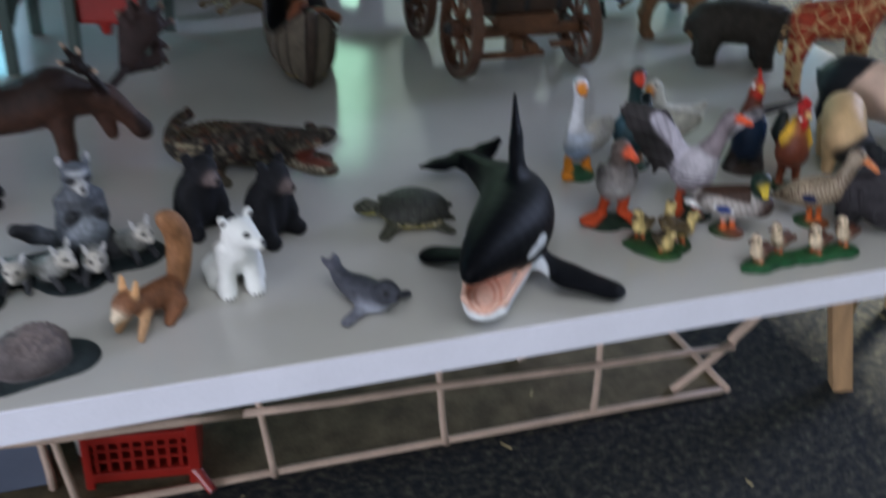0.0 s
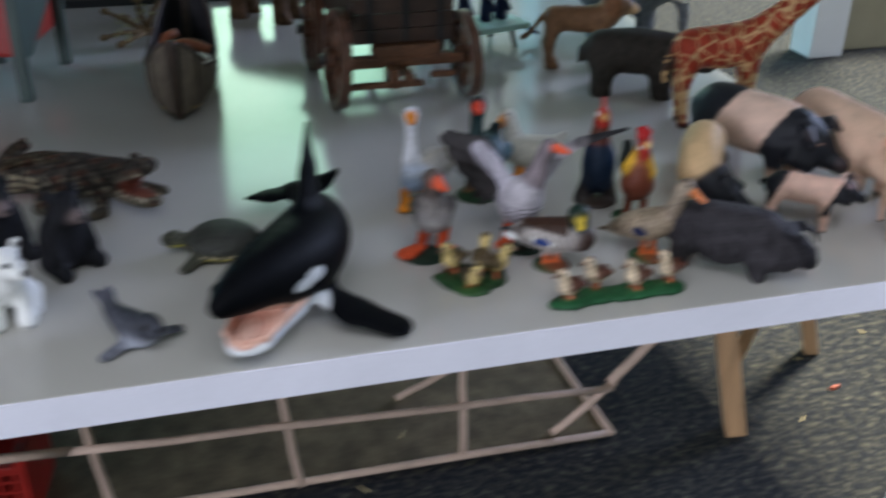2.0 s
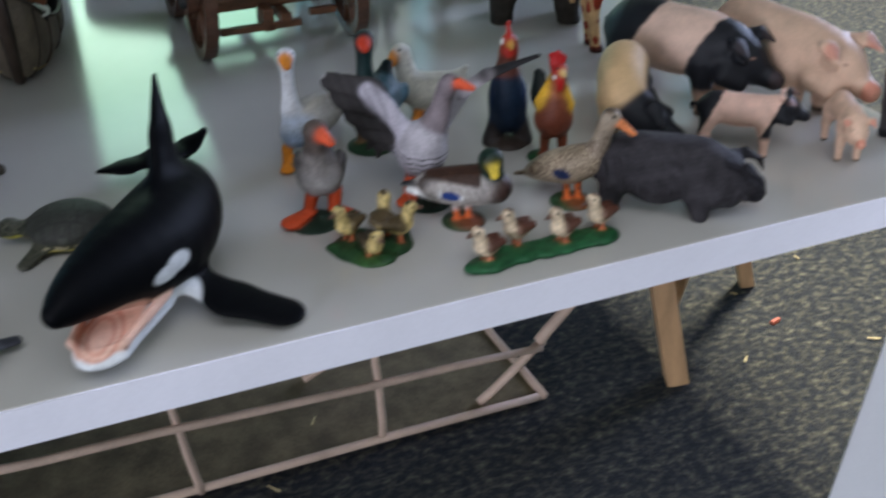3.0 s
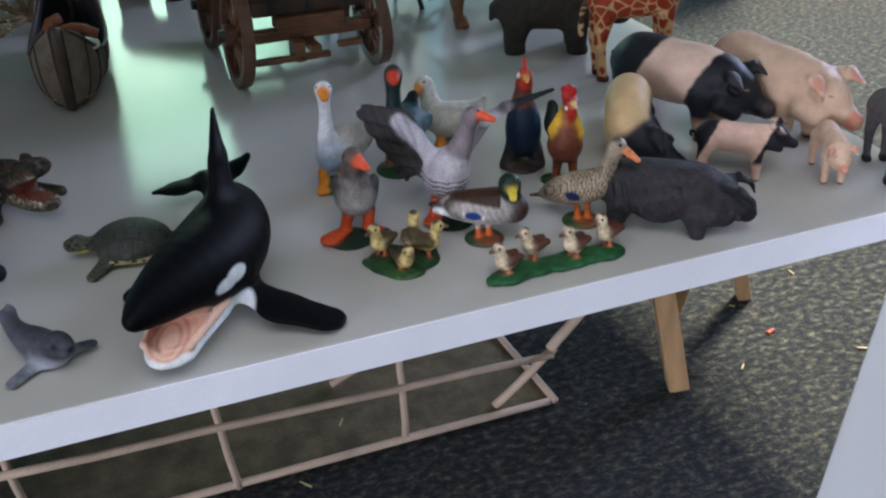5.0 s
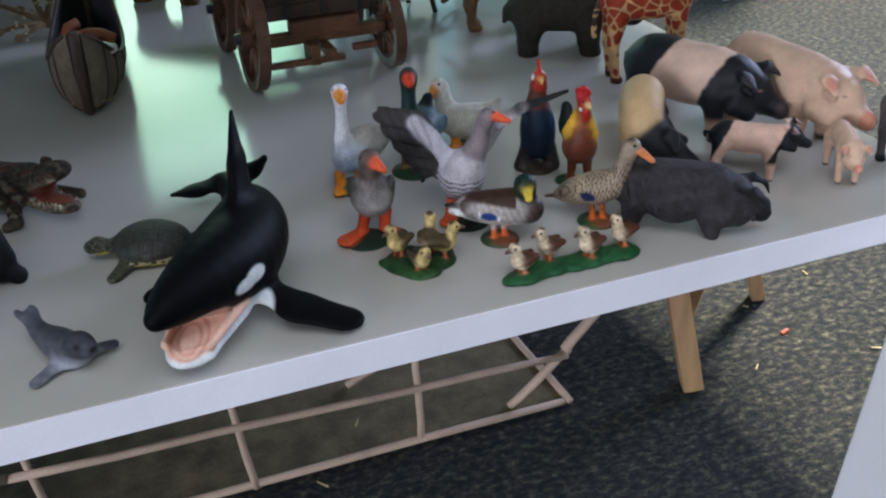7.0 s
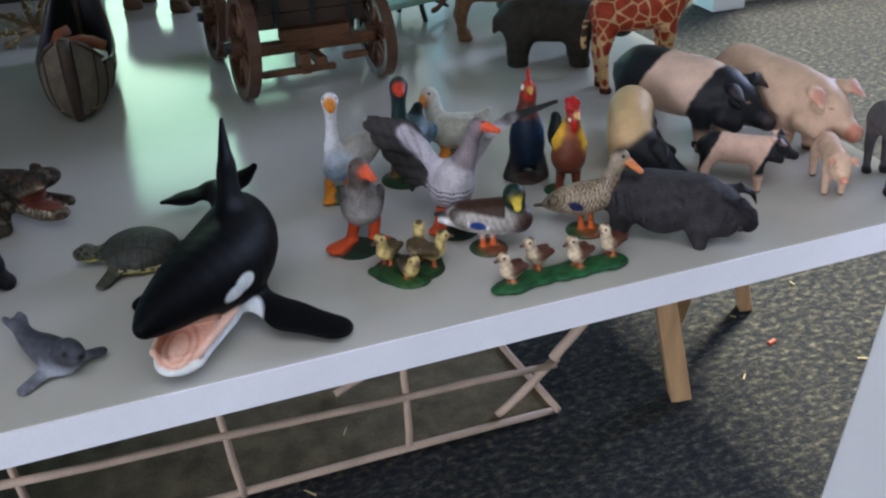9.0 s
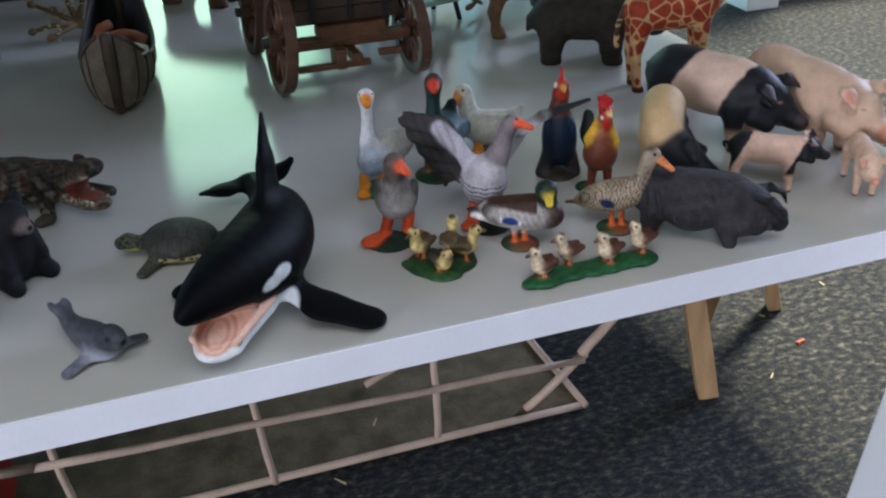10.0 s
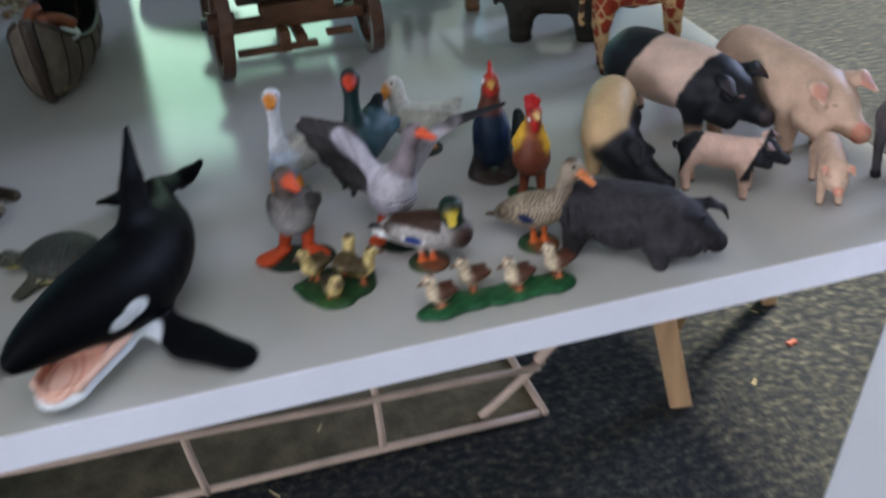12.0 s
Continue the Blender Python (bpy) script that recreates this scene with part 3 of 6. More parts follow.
def wheel(cx, cy, r, lean):
    w = part("wheel", bmesh.new(), WAGON_RIM, wagon)
    w.location = (cx, cy, r)
    w.rotation_euler = (0, radians(lean), 0)
    n = 40
    bm = bmesh.new()
    prof = [(r - 0.0075, -0.004), (r, -0.0046), (r, 0.0046), (r - 0.0075, 0.004)]
    rings = [[bm.verts.new((x, math.cos(2 * math.pi * i / n) * q, math.sin(2 * math.pi * i / n) * q)) for q, x in prof] for i in range(n)]
    for i in range(n):
        for k in range(4):
            bm.faces.new((rings[i][k], rings[i][(k + 1) % 4], rings[(i + 1) % n][(k + 1) % 4], rings[(i + 1) % n][k]))
    bm.to_mesh(w.data)
    bm.free()
    for i in range(10):
        a = 2 * math.pi * i / 10
        c, s = math.cos(a), math.sin(a)
        part("spoke", stick((0, c * 0.007, s * 0.007), (0, c * (r - 0.006), s * (r - 0.006)), 0.0024, 0.0019, 8), WAGON_WOOD, w, smooth=True)
    part("hub", stick((-0.010, 0, 0), (0.010, 0, 0), 0.0085, 0.0075, 16), WAGON_RIM, w)
    part("hub_cap", stick((-0.0145, 0, 0), (-0.0095, 0, 0), 0.004, 0.005, 12), BLACK_PLASTIC, w)


wheel(-0.055, 0.000, 0.041, 3)
wheel(0.057, 0.004, 0.037, -3)
wheel(-0.055, 0.108, 0.037, 3)
wheel(0.057, 0.112, 0.037, -3)
part("axle", box(-0.05, 0.052, -0.009, 0.003, 0.033, 0.042), WAGON_WOOD, wagon, bevel=0.0015)
part("axle", box(-0.05, 0.052, 0.105, 0.115, 0.033, 0.042), WAGON_WOOD, wagon, bevel=0.0015)
part("bolster", box(-0.026, 0.030, -0.011, 0.004, 0.042, 0.052), WAGON_WOOD, wagon, bevel=0.0015)
part("reach_pole", box(-0.004, 0.004, -0.03, 0.13, 0.026, 0.033), WAGON_WOOD, wagon, bevel=0.001)
part("draw_bar", box(-0.048, 0.012, -0.026, -0.020, 0.021, 0.026), WAGON_WOOD, wagon, bevel=0.001)
part("draw_bar", box(0.020, 0.040, -0.022, -0.016, 0.026, 0.031), WAGON_WOOD, wagon, bevel=0.001)
part("hanger", box(-0.016, -0.008, -0.026, -0.004, 0.020, 0.036), WAGON_WOOD, wagon, bevel=0.001)
for k in range(5):
    part("side_board", box(-0.042, 0.044, -0.004 + 0 * k, 0.001, 0.0525 + 0.0125 * k, 0.0525 + 0.0125 * k + 0.0118), WAGON_BODY, wagon, bevel=0.0008)
part("bed", box(-0.042, 0.044, 0.001, 0.125, 0.052, 0.058), WAGON_BODY, wagon, bevel=0.001)
for sx in (-0.045, 0.041):
    for k in range(4):
        part("side_board", box(sx, sx + 0.004, 0.0, 0.125, 0.0585 + 0.0135 * k, 0.0585 + 0.0135 * k + 0.0128), WAGON_BODY, wagon, bevel=0.0008)
part("end_board", box(-0.042, 0.044, 0.12, 0.125, 0.058, 0.112), WAGON_BODY, wagon, bevel=0.001)
for k in range(3):
    part("iron_strap", box(-0.03 + 0.03 * k, -0.026 + 0.03 * k, -0.0055, -0.0035, 0.054, 0.11), BLACK_PLASTIC, wagon)

# birch canoe, bow towards the front
CANOE_AT, CANOE_TURN, CANOE_LONG = (-0.1065, 0.356, BOARD), -6, 0.205
canoe = empty("birch_canoe", CANOE_AT, CANOE_TURN)
tagged(canoe, "grey-brown birch bark toy canoe with high pointed ends", "toy canoe")


def canoe_rim(t):
    """Half width and height of the rim at t from bow to stern."""
    u = abs(2 * t - 1)
    return 0.0292 * math.sin(math.pi * t) ** 0.40, 0.030 + (0.040 if t < 0.5 else 0.046) * u ** 2.4


def canoe_at(t, a, offset=0.0):
    """Point on the skin at t from bow to stern; a from 0 to pi round the belly."""
    w, top = canoe_rim(t)
    w = max(w - offset, 0.0010)
    u = abs(2 * t - 1)
    keel = offset + 0.010 * u ** 5
    x = -math.copysign(abs(math.cos(a)) ** 0.7, math.cos(a)) * w * (1 + 0.12 * math.sin(a))
    z = top - (top - keel) * math.sin(a) ** 0.8
    low = 1 - (z - keel) / max(top - keel, 1e-6)
    return (x, -0.004 + CANOE_LONG * t + 0.012 * u ** 6 * (1 if t < 0.5 else -1) * low, z)


def hull(offset):
    bm, n, m = bmesh.new(), 34, 17
    rows = [[bm.verts.new(canoe_at(0.004 + 0.992 * i / n, math.pi * j / (m - 1), offset)) for j in range(m)] for i in range(n + 1)]
    for i in range(n):
        for j in range(m - 1):
            bm.faces.new((rows[i][j], rows[i][j + 1], rows[i + 1][j + 1], rows[i + 1][j]))
    return bm


def tube(points, r, n=8, taper=1.0):
    """One closed round strip along a line of points."""
    bm, rings = bmesh.new(), []
    pts = [Vector(p) for p in points]
    for k, p in enumerate(pts):
        d = (pts[min(k + 1, len(pts) - 1)] - pts[max(k - 1, 0)]).normalized()
        u = d.orthogonal().normalized() if not rings else (u - d * u.dot(d)).normalized()
        v = d.cross(u)
        q = r * (1 + (taper - 1) * k / (len(pts) - 1))
        rings.append([bm.verts.new(p + u * q * math.cos(2 * math.pi * i / n) + v * q * math.sin(2 * math.pi * i / n)) for i in range(n)])
    for a, b in zip(rings, rings[1:]):
        for i in range(n):
            bm.faces.new((a[i], a[(i + 1) % n], b[(i + 1) % n], b[i]))
    bm.faces.new(rings[0][::-1])
    bm.faces.new(rings[-1])
    return bm


part("hull", hull(0.0), BIRCH, canoe, "ribbed grey-brown bark", smooth=True)
part("lining", hull(0.0018), DARK_INSIDE, canoe, "black inside", smooth=True)
for t0, t1 in ((0.004, 0.16), (0.996, 0.84)):
    top, heel = Vector(canoe_at(t0, 0)), Vector(canoe_at(t0, math.pi / 2))
    stem = [(0, top.y + (heel.y - top.y) * (k / 7) ** 1.6, top.z + 0.001 + (heel.z + 0.002 - top.z) * k / 7) for k in range(8)]
    stem += [(0, canoe_at(t0 + (t1 - t0) * k / 4, math.pi / 2)[1], max(0.003, canoe_at(t0 + (t1 - t0) * k / 4, math.pi / 2)[2])) for k in (1, 2, 3)]
    part("stem", tube(stem, 0.0042, 10), BIRCH_DARK, canoe, "dark stem seam", smooth=True)
for s in (0, math.pi):
    part("gunwale", tube([canoe_at(0.01 + 0.98 * k / 26, s) for k in range(27)], 0.0017), BIRCH_DARK, canoe, smooth=True)
    for t in (0.09, 0.2, 0.36, 0.5, 0.64, 0.8, 0.91):
        part("seam", tube([canoe_at(t, abs(s - math.pi / 2 * k / 9), -0.0003) for k in range(9)], 0.0007, 6), BIRCH_DARK, canoe, smooth=True)
    part("chine_seam", tube([canoe_at(0.06 + 0.88 * k / 16, abs(s - 1.02), -0.0003) for k in range(17)], 0.0008, 6), CHINE, canoe, smooth=True)
for rolls in (((-0.012, 0.034, 0.036), (-0.011, 0.040, 0.050), (-0.006, 0.046, 0.060), (0.001, 0.050, 0.062)),
              ((0.002, 0.032, 0.056), (0.010, 0.031, 0.058), (0.018, 0.030, 0.057), (0.027, 0.029, 0.053))):
    roll = obj("leather_roll", tube(rolls, 0.0052, 12, 0.75), ORANGE_LEATHER, True)
    tagged(roll, "orange-brown leather roll lying in the canoe", "leather roll", "leather rolls in the canoe").matrix_world = canoe.matrix_world.copy()
kettle = empty("toy_kettle")
tagged(kettle, "tiny black toy pot with a pale rim in the canoe", "toy pot")
kettle.matrix_world = canoe.matrix_world @ pose(0.0165, 0.041, 0.040)
part("pot", stick((0, 0, -0.008), (0.002, -0.004, 0.004), 0.0065, 0.0078, 16), DARK_INSIDE, kettle, smooth=True)
part("rim", stick((0.002, -0.004, 0.0035), (0.0022, -0.0044, 0.0052), 0.0086, 0.0086, 16), OFF_WHITE, kettle, smooth=True)


def feed_bin(x, y, turn):
    """Red tub hung between grey-green tapered end panels on four legs."""
    e = empty("feed_bin", (x, y, BOARD), turn)
    tagged(e, "red toy bin between grey-green legs", "toy bin", "toy bins at the back")
    for sx in (-0.030, 0.030):
        bm = bmesh.new()
        pts = [(-0.052, 0.034), (-0.030, 0.034), (0.050, 0.078), (0.054, 0.15), (-0.054, 0.15)]
        lo = [bm.verts.new((sx - 0.002, yy, zz)) for yy, zz in pts]
        hi = [bm.verts.new((sx + 0.002, yy, zz)) for yy, zz in pts]
        bm.faces.new(lo)
        bm.faces.new(hi[::-1])
        for k in range(5):
            bm.faces.new((lo[k], lo[(k + 1) % 5], hi[(k + 1) % 5], hi[k]))
        part("side_panel", bm, GREY_GREEN, e)
        for yy in (-0.052, 0.052):
            part("leg", box(sx - 0.0045, sx + 0.0045, yy - 0.0045, yy + 0.0045, 0.0, 0.15), GREY_GREEN, e, bevel=0.001)
    part("tub", box(-0.0275, 0.0275, -0.050, 0.046, 0.036, 0.15), RED_PLASTIC, e, "red plastic tub", bevel=0.004)
    part("peg", stick((-0.004, -0.045, 0.037), (-0.004, -0.045, 0.028), 0.006, 0.004, 10), RED_PLASTIC, e)
    part("slot", box(-0.018, 0.018, -0.052, -0.049, 0.110, 0.116), BLACK_PLASTIC, e)
    return e


feed_bin(-0.241, 0.504, -15)
feed_bin(-0.354, 0.514, -10)

# mint tray on dark legs with blue things on it
tray = empty("mint_tray", (0.186, 0.510, BOARD), 15.6)
tagged(tray, "mint green toy tray on short black legs", "toy tray")
part("tray_top", box(-0.045, 0.055, -0.02, 0.03, 0.018, 0.024), MINT, tray, bevel=0.002)
for xx in (-0.035, 0.035):
    for yy in (-0.015, 0.022):
        part("leg", stick((xx, yy, 0.018), (xx * 1.1, yy * 1.2, 0.0), 0.0025, n=8), BLACK_PLASTIC, tray)
bm = bmesh.new()
prev = None
for k in range(9):
    a = math.pi * k / 8
    p = (0.055 + 0.016 * math.sin(a), -0.02 + 0.02 * k / 8, 0.018 - 0.010 * math.sin(a))
    if prev:
        stick(prev, p, 0.0016, n=7, bm=bm)
    prev = p
part("handle", bm, BLUE_PLASTIC, tray, "dark blue bent handle")
for k, (xx, hh) in enumerate(((-0.03, 0.05), (-0.008, 0.055), (0.018, 0.046), (0.036, 0.05))):
    fg = Figure(3).limb((0, 0, 3), 7, (0, 0, hh * 1000 - 12), 5, (30, 40, 74)).ball((1, 0, hh * 1000 - 7), 6, (44, 52, 80)).pair((0, 4, 24), 3, (4, 9, 12), 2.5, (28, 36, 66))
    ob = fg.put("blue_peg_toy", 0, 0, 0, "dark blue rounded peg toy on the mint tray", "peg toy", GLOSSY, 1.2, group="blue peg toys")
    ob.matrix_world = tray.matrix_world @ pose(xx, 0.006, 0.024)

# ---------------------------------------------------------------- sea animals and small animals

# orca with open mouth
BLK, WHT = (9, 10, 13), (222, 224, 226)
PEACH, ROSE = (226, 184, 164), (206, 146, 126)
f = Figure(8)
f.chain([(2, 0, 14, 5), (20, 8, 16, 7.5), (45, 18, 20, 11), (75, 27, 26, 17), (105, 30, 30, 21.5), (135, 26, 32, 22.5), (160, 18, 37, 18), (184, 9, 40, 11.5), (201, 3, 40, 5.5)], BLK)
f.on("dorsal_fin").limb((108, 30, 44), 16, (97, 28, 68), 9, BLK, ((0.25, 1, 0), 0.38)).limb((97, 28, 68), 9, (84, 26, 91), 2.4, BLK, ((0.25, 1, 0), 0.42), 3)
f.on("flipper").limb((139, 42, 16), 10, (146, 60, 9), 13, BLK, ((0, 0.15, 1), 0.22)).limb((146, 60, 9), 13, (151, 82, 4.5), 11, BLK, ((0, 0.1, 1), 0.22), 3)
f.on("flipper_of_far").limb((136, 8, 14), 8, (122, -16, 5), 10, BLK, ((0, -0.1, 1), 0.25))
f.on("tail_fluke").limb((2, 0, 14), 8, (12, -16, 12), 9, BLK, ((0, 0, 1), 0.2)).limb((12, -16, 12), 8, (21, -28, 14), 2.5, BLK, ((0, 0, 1), 0.4), 3)
f.limb((2, 1, 13), 8, (-10, 14, 13), 9, BLK, ((0.3, -0.3, 1), 0.2)).limb((-10, 14, 13), 8, (-15, 23, 19), 4, BLK, ((0.4, -0.5, 0.6), 0.35), 3)
f.on("lower_jaw").limb((152, 20, 15), 17, (184, 12, 12), 12.5, WHT, ((0.15, 0, 1), 0.36), 3).limb((184, 12, 12), 12.5, (189, 9, 11), 7, WHT, ((0.15, 0, 1), 0.36), 2)
f.limb((158, 35, 21), 2.4, (188, 22.5, 16.5), 1.9, PEACH, melt=1.5).limb((188, 22.5, 16.5), 1.9, (191, 12, 14), 1.8, PEACH, melt=1.5).limb((156, 3, 21), 2.4, (186, 0.5, 16.5), 1.9, PEACH, melt=1.5).limb((186, 0.5, 16.5), 1.9, (191, 5, 14), 1.8, PEACH, melt=1.5).limb((191, 12, 14), 1.8, (191, 5, 14), 1.8, PEACH, melt=1.5)
f.coat((172, 16, 23), (26, 13.5, 9), PEACH, 0.8).coat((190, 10, 20), (13, 9, 8.5), PEACH, 0.8)
for rx, ry, rc in ((18, 10, ROSE), (16, 8.4, PEACH), (12.5, 6.2, ROSE), (10.5, 4.8, PEACH)):
    f.coat((183, 11.5, 19), (rx, ry, 9), rc, 0.5)
f.coat((160, 15, 27), (12, 12, 5), (150, 92, 82), 1.5)
f.coat((163, 38, 33.5), (6.5, 12, 3.8), WHT, 0.5).coat((156, 41, 35.5), (7, 12, 4.2), WHT, 0.5).coat((164, -8, 41), (10, 9, 6), WHT, 0.6)
f.coat((150, 38, 13), (17, 10, 9), WHT, 0.8).coat((110, 28, -2), (60, 26, 12), WHT, 1.5).coat((28, 4, 8), (8, 6, 4), WHT, 0.8)
f.coat((182, 19, 40), (1.6, 4, 1.4), (40, 40, 42), 0.4)
f.put("orca", -0.038, 0.187, -109.9, "black and white toy orca with its mouth open", "toy orca", SATIN_BLACK, 0.95)

# turtle
f = Figure(4)
SH, SK = (50, 51, 46), (72, 72, 60)
f.on("shell").ball((0, 0, 11), 22, SH, ((0, 0, 1), 0.5)).limb((-10, 0, 10), 15, (8, 0, 10), 15, SH, ((0, 0, 1), 0.62))
for k in range(-2, 3):
    f.ball((7.5 * k, 0, 19.5 - 0.9 * k * k), 3.6, SH, ((0, 0, 1), 0.5), 1.5)
    f.pair((7.5 * k, 10, 16.5 - 0.9 * k * k), 3.2, (7.5 * k + 1, 12, 15 - 0.9 * k * k), 3, SH, ((0, 0.4, 1), 0.5), 1.5)
f.on("body").ball((0, 0, 5.5), 21, (176, 164, 84), ((0, 0, 1), 0.25), 2)
f.on("head").limb((20, 0, 9), 4.6, (31, 2, 11), 5, SK).limb((33, 2, 12), 5.2, (37, 2.4, 11), 4.2, SK)
for s_, tag in ((1, "left"), (-1, "right")):
    f.on("flipper_of_fore_" + tag).limb((12, 14 * s_, 6), 5.4, (20, 29 * s_, 2.5), 4.4, SK, ((0, 0, 1), 0.5))
    f.on("flipper_of_hind_" + tag).limb((-15, 12 * s_, 4), 5, (-26, 20 * s_, 2.5), 3.5, SK, ((0, 0, 1), 0.5))
f.on("tail").limb((-22, 0, 4), 3, (-29, 0, 2), 1.5, SK)
f.dots((36, 5.8, 13), 1.3, (15, 15, 12)).dots((31, 5, 8), (5, 2.5, 2), (190, 180, 80))


def turtle_paint(v, c):
    row = np.round(v[:, 1] / 9.5)
    line = np.minimum(np.abs(((v[:, 0] + 3.7 * np.abs(row)) / 7.5) % 1.0 - 0.5) * 7.5, np.abs((v[:, 1] / 9.5 - row)) * 0 + np.abs(np.abs(v[:, 1] / 9.5 - row) - 0.5) * 9.5)
    k = np.clip(1 - line / 0.7, 0, 1) * (v[:, 2] > 8.5)
    c = np.where(((v[:, 2] > 5.5) & (v[:, 2] < 7.6) & (np.hypot(v[:, 0], v[:, 1]) < 24))[:, None], np.array(srgb(150, 140, 112)), c)
    ring = (np.clip(np.sin(line * 4.2), 0, 1) ** 2 * (v[:, 2] > 8.5))[:, None]
    c = c * (1 + 1.0 * ring) * (1 - 0.65 * k[:, None])
    spots = (wave(v, 1.5) > 0.14) & ((v[:, 2] < 8.5) | (v[:, 0] > 22))
    return np.where(spots[:, None], np.array(srgb(38, 42, 30)), c)


f.put("turtle", -0.092, 0.131, 165, "olive toy turtle with a patterned shell", "toy turtle", MATT, 0.6, 0.9, pattern=turtle_paint)

# seal pup
f = Figure(6)
GR = (74, 76, 84)
f.chain([(-28, -2, 18, 3.2), (-20, -1, 11, 5.6), (-5, 0, 9, 9), (8, 0, 9, 8.6)], GR)
f.on("head").ball((14, 0, 17), 7.4, (58, 60, 68)).ball((19.5, 1, 15.5), 4.4, (80, 82, 92))
f.on("flipper").limb((8, 7, 6), 4, (14, 20, 6), 3.4, (56, 58, 66), ((0.2, 0, 1), 0.4)).on("flipper_of_right").limb((4, -8, 5), 4.2, (6, -25, 2.5), 3.8, (104, 106, 116), ((0.2, 0, 1), 0.4))
f.on("tail").limb((-28, -2, 18), 3.4, (-33, -5, 21), 3.6, (88, 88, 98), ((0.5, 0.6, 0.6), 0.4)).limb((-28, -1, 18), 3.4, (-31, 3, 21), 3.4, (88, 88, 98), ((0.5, 0.6, 0.6), 0.4))
f.coat((8, 0, 3), (14, 11, 8), (168, 172, 184), 4).coat((18.5, 5.6, 19.5), 1.8, (10, 10, 12)).coat((19, -5, 19.5), 1.8, (10, 10, 12)).coat((24, 1.2, 16.5), (1.6, 2.2, 1.4), (12, 12, 14)).coat((-10, 0, 16), (22, 7, 6), (58, 60, 68), 3)
f.put("seal_pup", -0.145, 0.042, -58.6, "small grey toy seal pup with raised tail", "toy seal", MATT, 0.65, 0.88, pattern=lambda v, c: c * (1 + 0.35 * wave(v, 2.6, 4.0))[:, None])

# polar bear cub, sitting up on its forelegs
f = Figure(6)
PW = (232, 232, 228)
f.chain([(-14, 0, 12, 11.5), (-4, 0, 20, 11.5), (6, 0, 29, 9.5)], PW)
f.on("head").chain([(7, 0, 32, 9.5), (9, 1, 42, 9.6), (14, 4, 43, 7.6)], PW).on("muzzle").limb((15, 5, 42), 5.8, (22, 10.5, 40), 4.2, PW, melt=3)
f.on("ear").limb((9, -7, 48), 3.2, (9, -9, 52), 2.8, PW, melt=2).on("ear_of_left").limb((2, 8, 48), 3.2, (1, 9.5, 52), 2.8, PW, melt=2)
f.on("leg_of_fore").pair((6, 7, 26), 6, (11, 9, 4), 5, PW).pair((11, 9, 4), 5, (16, 9, 3), 4.5, PW).on("leg_of_hind").pair((-10, 12, 10), 8, (0, 14, 4), 5, PW)
for k in range(26):
    f.on("body").ball((-20 + 1.3 * k, 9 * math.sin(k * 2.4), 14 + 0.8 * k + 3 * math.cos(k * 1.7)), 4.2, PW, None, 1.2)
f.coat((24, 13, 41.5), (3, 3, 2.2), (14, 14, 16), 0.4).coat((21.5, 3, 46.5), (2.2, 2.4, 1.8), (14, 14, 16), 0.3).coat((14, 11.5, 47), (2.4, 2.2, 1.8), (14, 14, 16), 0.3).coat((10.5, -9, 51), 2.2, (86, 80, 78), 0.5).coat((3, 10.5, 51), 2.2, (86, 80, 78), 0.5)
for yy in (6.5, 9, 11.5):
    f.dots((20, yy, 2), (2, 0.7, 1.2), (50, 48, 46), 0.3)


f.put("polar_bear_cub", -0.210, 0.083, -84.5, "white toy polar bear cub sitting upright", "toy polar bear", WHITE_FUR, 0.75, 0.87)


# black bear cubs
def bear(x, y, turn, size):
    f = Figure(6)
    B = (26, 26, 30)
    f.chain([(-4, 0, 13, 14), (-2, 0, 26, 12.5), (2, 0, 36, 9)], B)
    f.on("head").ball((5, 0, 44), 10, B).on("muzzle").limb((10, 0, 42), 6, (17, 0, 40), 4, (112, 98, 96), melt=3).on("ear").pair((3, 8, 51), 3.5, (2, 9, 54), 3, B, melt=2)
    f.on("leg_of_fore").pair((2, 11, 32), 5, (8, 13, 16), 4.5, B).on("leg_of_hind").pair((-2, 11, 8), 7, (13, 13, 5), 5.5, B)
    f.coat((20.5, 0, 41), (1.5, 2, 1.4), (10, 10, 10), 0.4).dots((12, 4.5, 46), 1.2, (8, 8, 8), 0.3)
    return f.put("black_bear_cub", x, y, turn, "black toy bear cub sitting upright", "toy bear", ROUGH_SKIN, 0.85, size, "black bear cubs")


bear(-0.221, 0.154, -58.5, 0.945)
bear(-0.182, 0.133, -48.7, 0.94)

# crocodile, mouth open
f = Figure(5)
CR, CB = (52, 47, 42), (104, 96, 80)
f.chain([(-84, -4, 17, 9), (-64, 2, 17, 12), (-40, 0, 20, 15), (-8, 0, 22, 17), (16, 0, 22, 15), (34, 0, 24, 13)], CR)
f.on("tail").chain([(-84, -4, 14, 8), (-99, 4, 17, 7), (-103, 16, 23, 6), (-98, 28, 28, 5), (-88, 32, 30, 3)], CR)
f.on("upper_jaw").chain([(32, 0, 24, 12), (46, 0, 33, 11), (58, 0, 39, 9), (64, 0, 41, 7.5)], CR, 3, ((-0.5, 0, 1), 0.7)).on("lower_jaw").chain([(30, 0, 12, 11), (52, 0, 12, 10), (66, 0, 14, 8)], CB, 2, ((0, 0, 1), 0.45))
f.on("upper_jaw")
f.limb((40, 6, 40), 3.4, (44, 6, 41), 2.8, CR, melt=2).limb((40, -6, 40), 3.4, (44, -6, 41), 2.8, CR, melt=2)
f.on("leg_of_fore").pair((16, 11, 11), 6, (24, 27, 6), 4.6, CR).pair((24, 27, 6), 4, (36, 31, 3), 4, CR, melt=2)
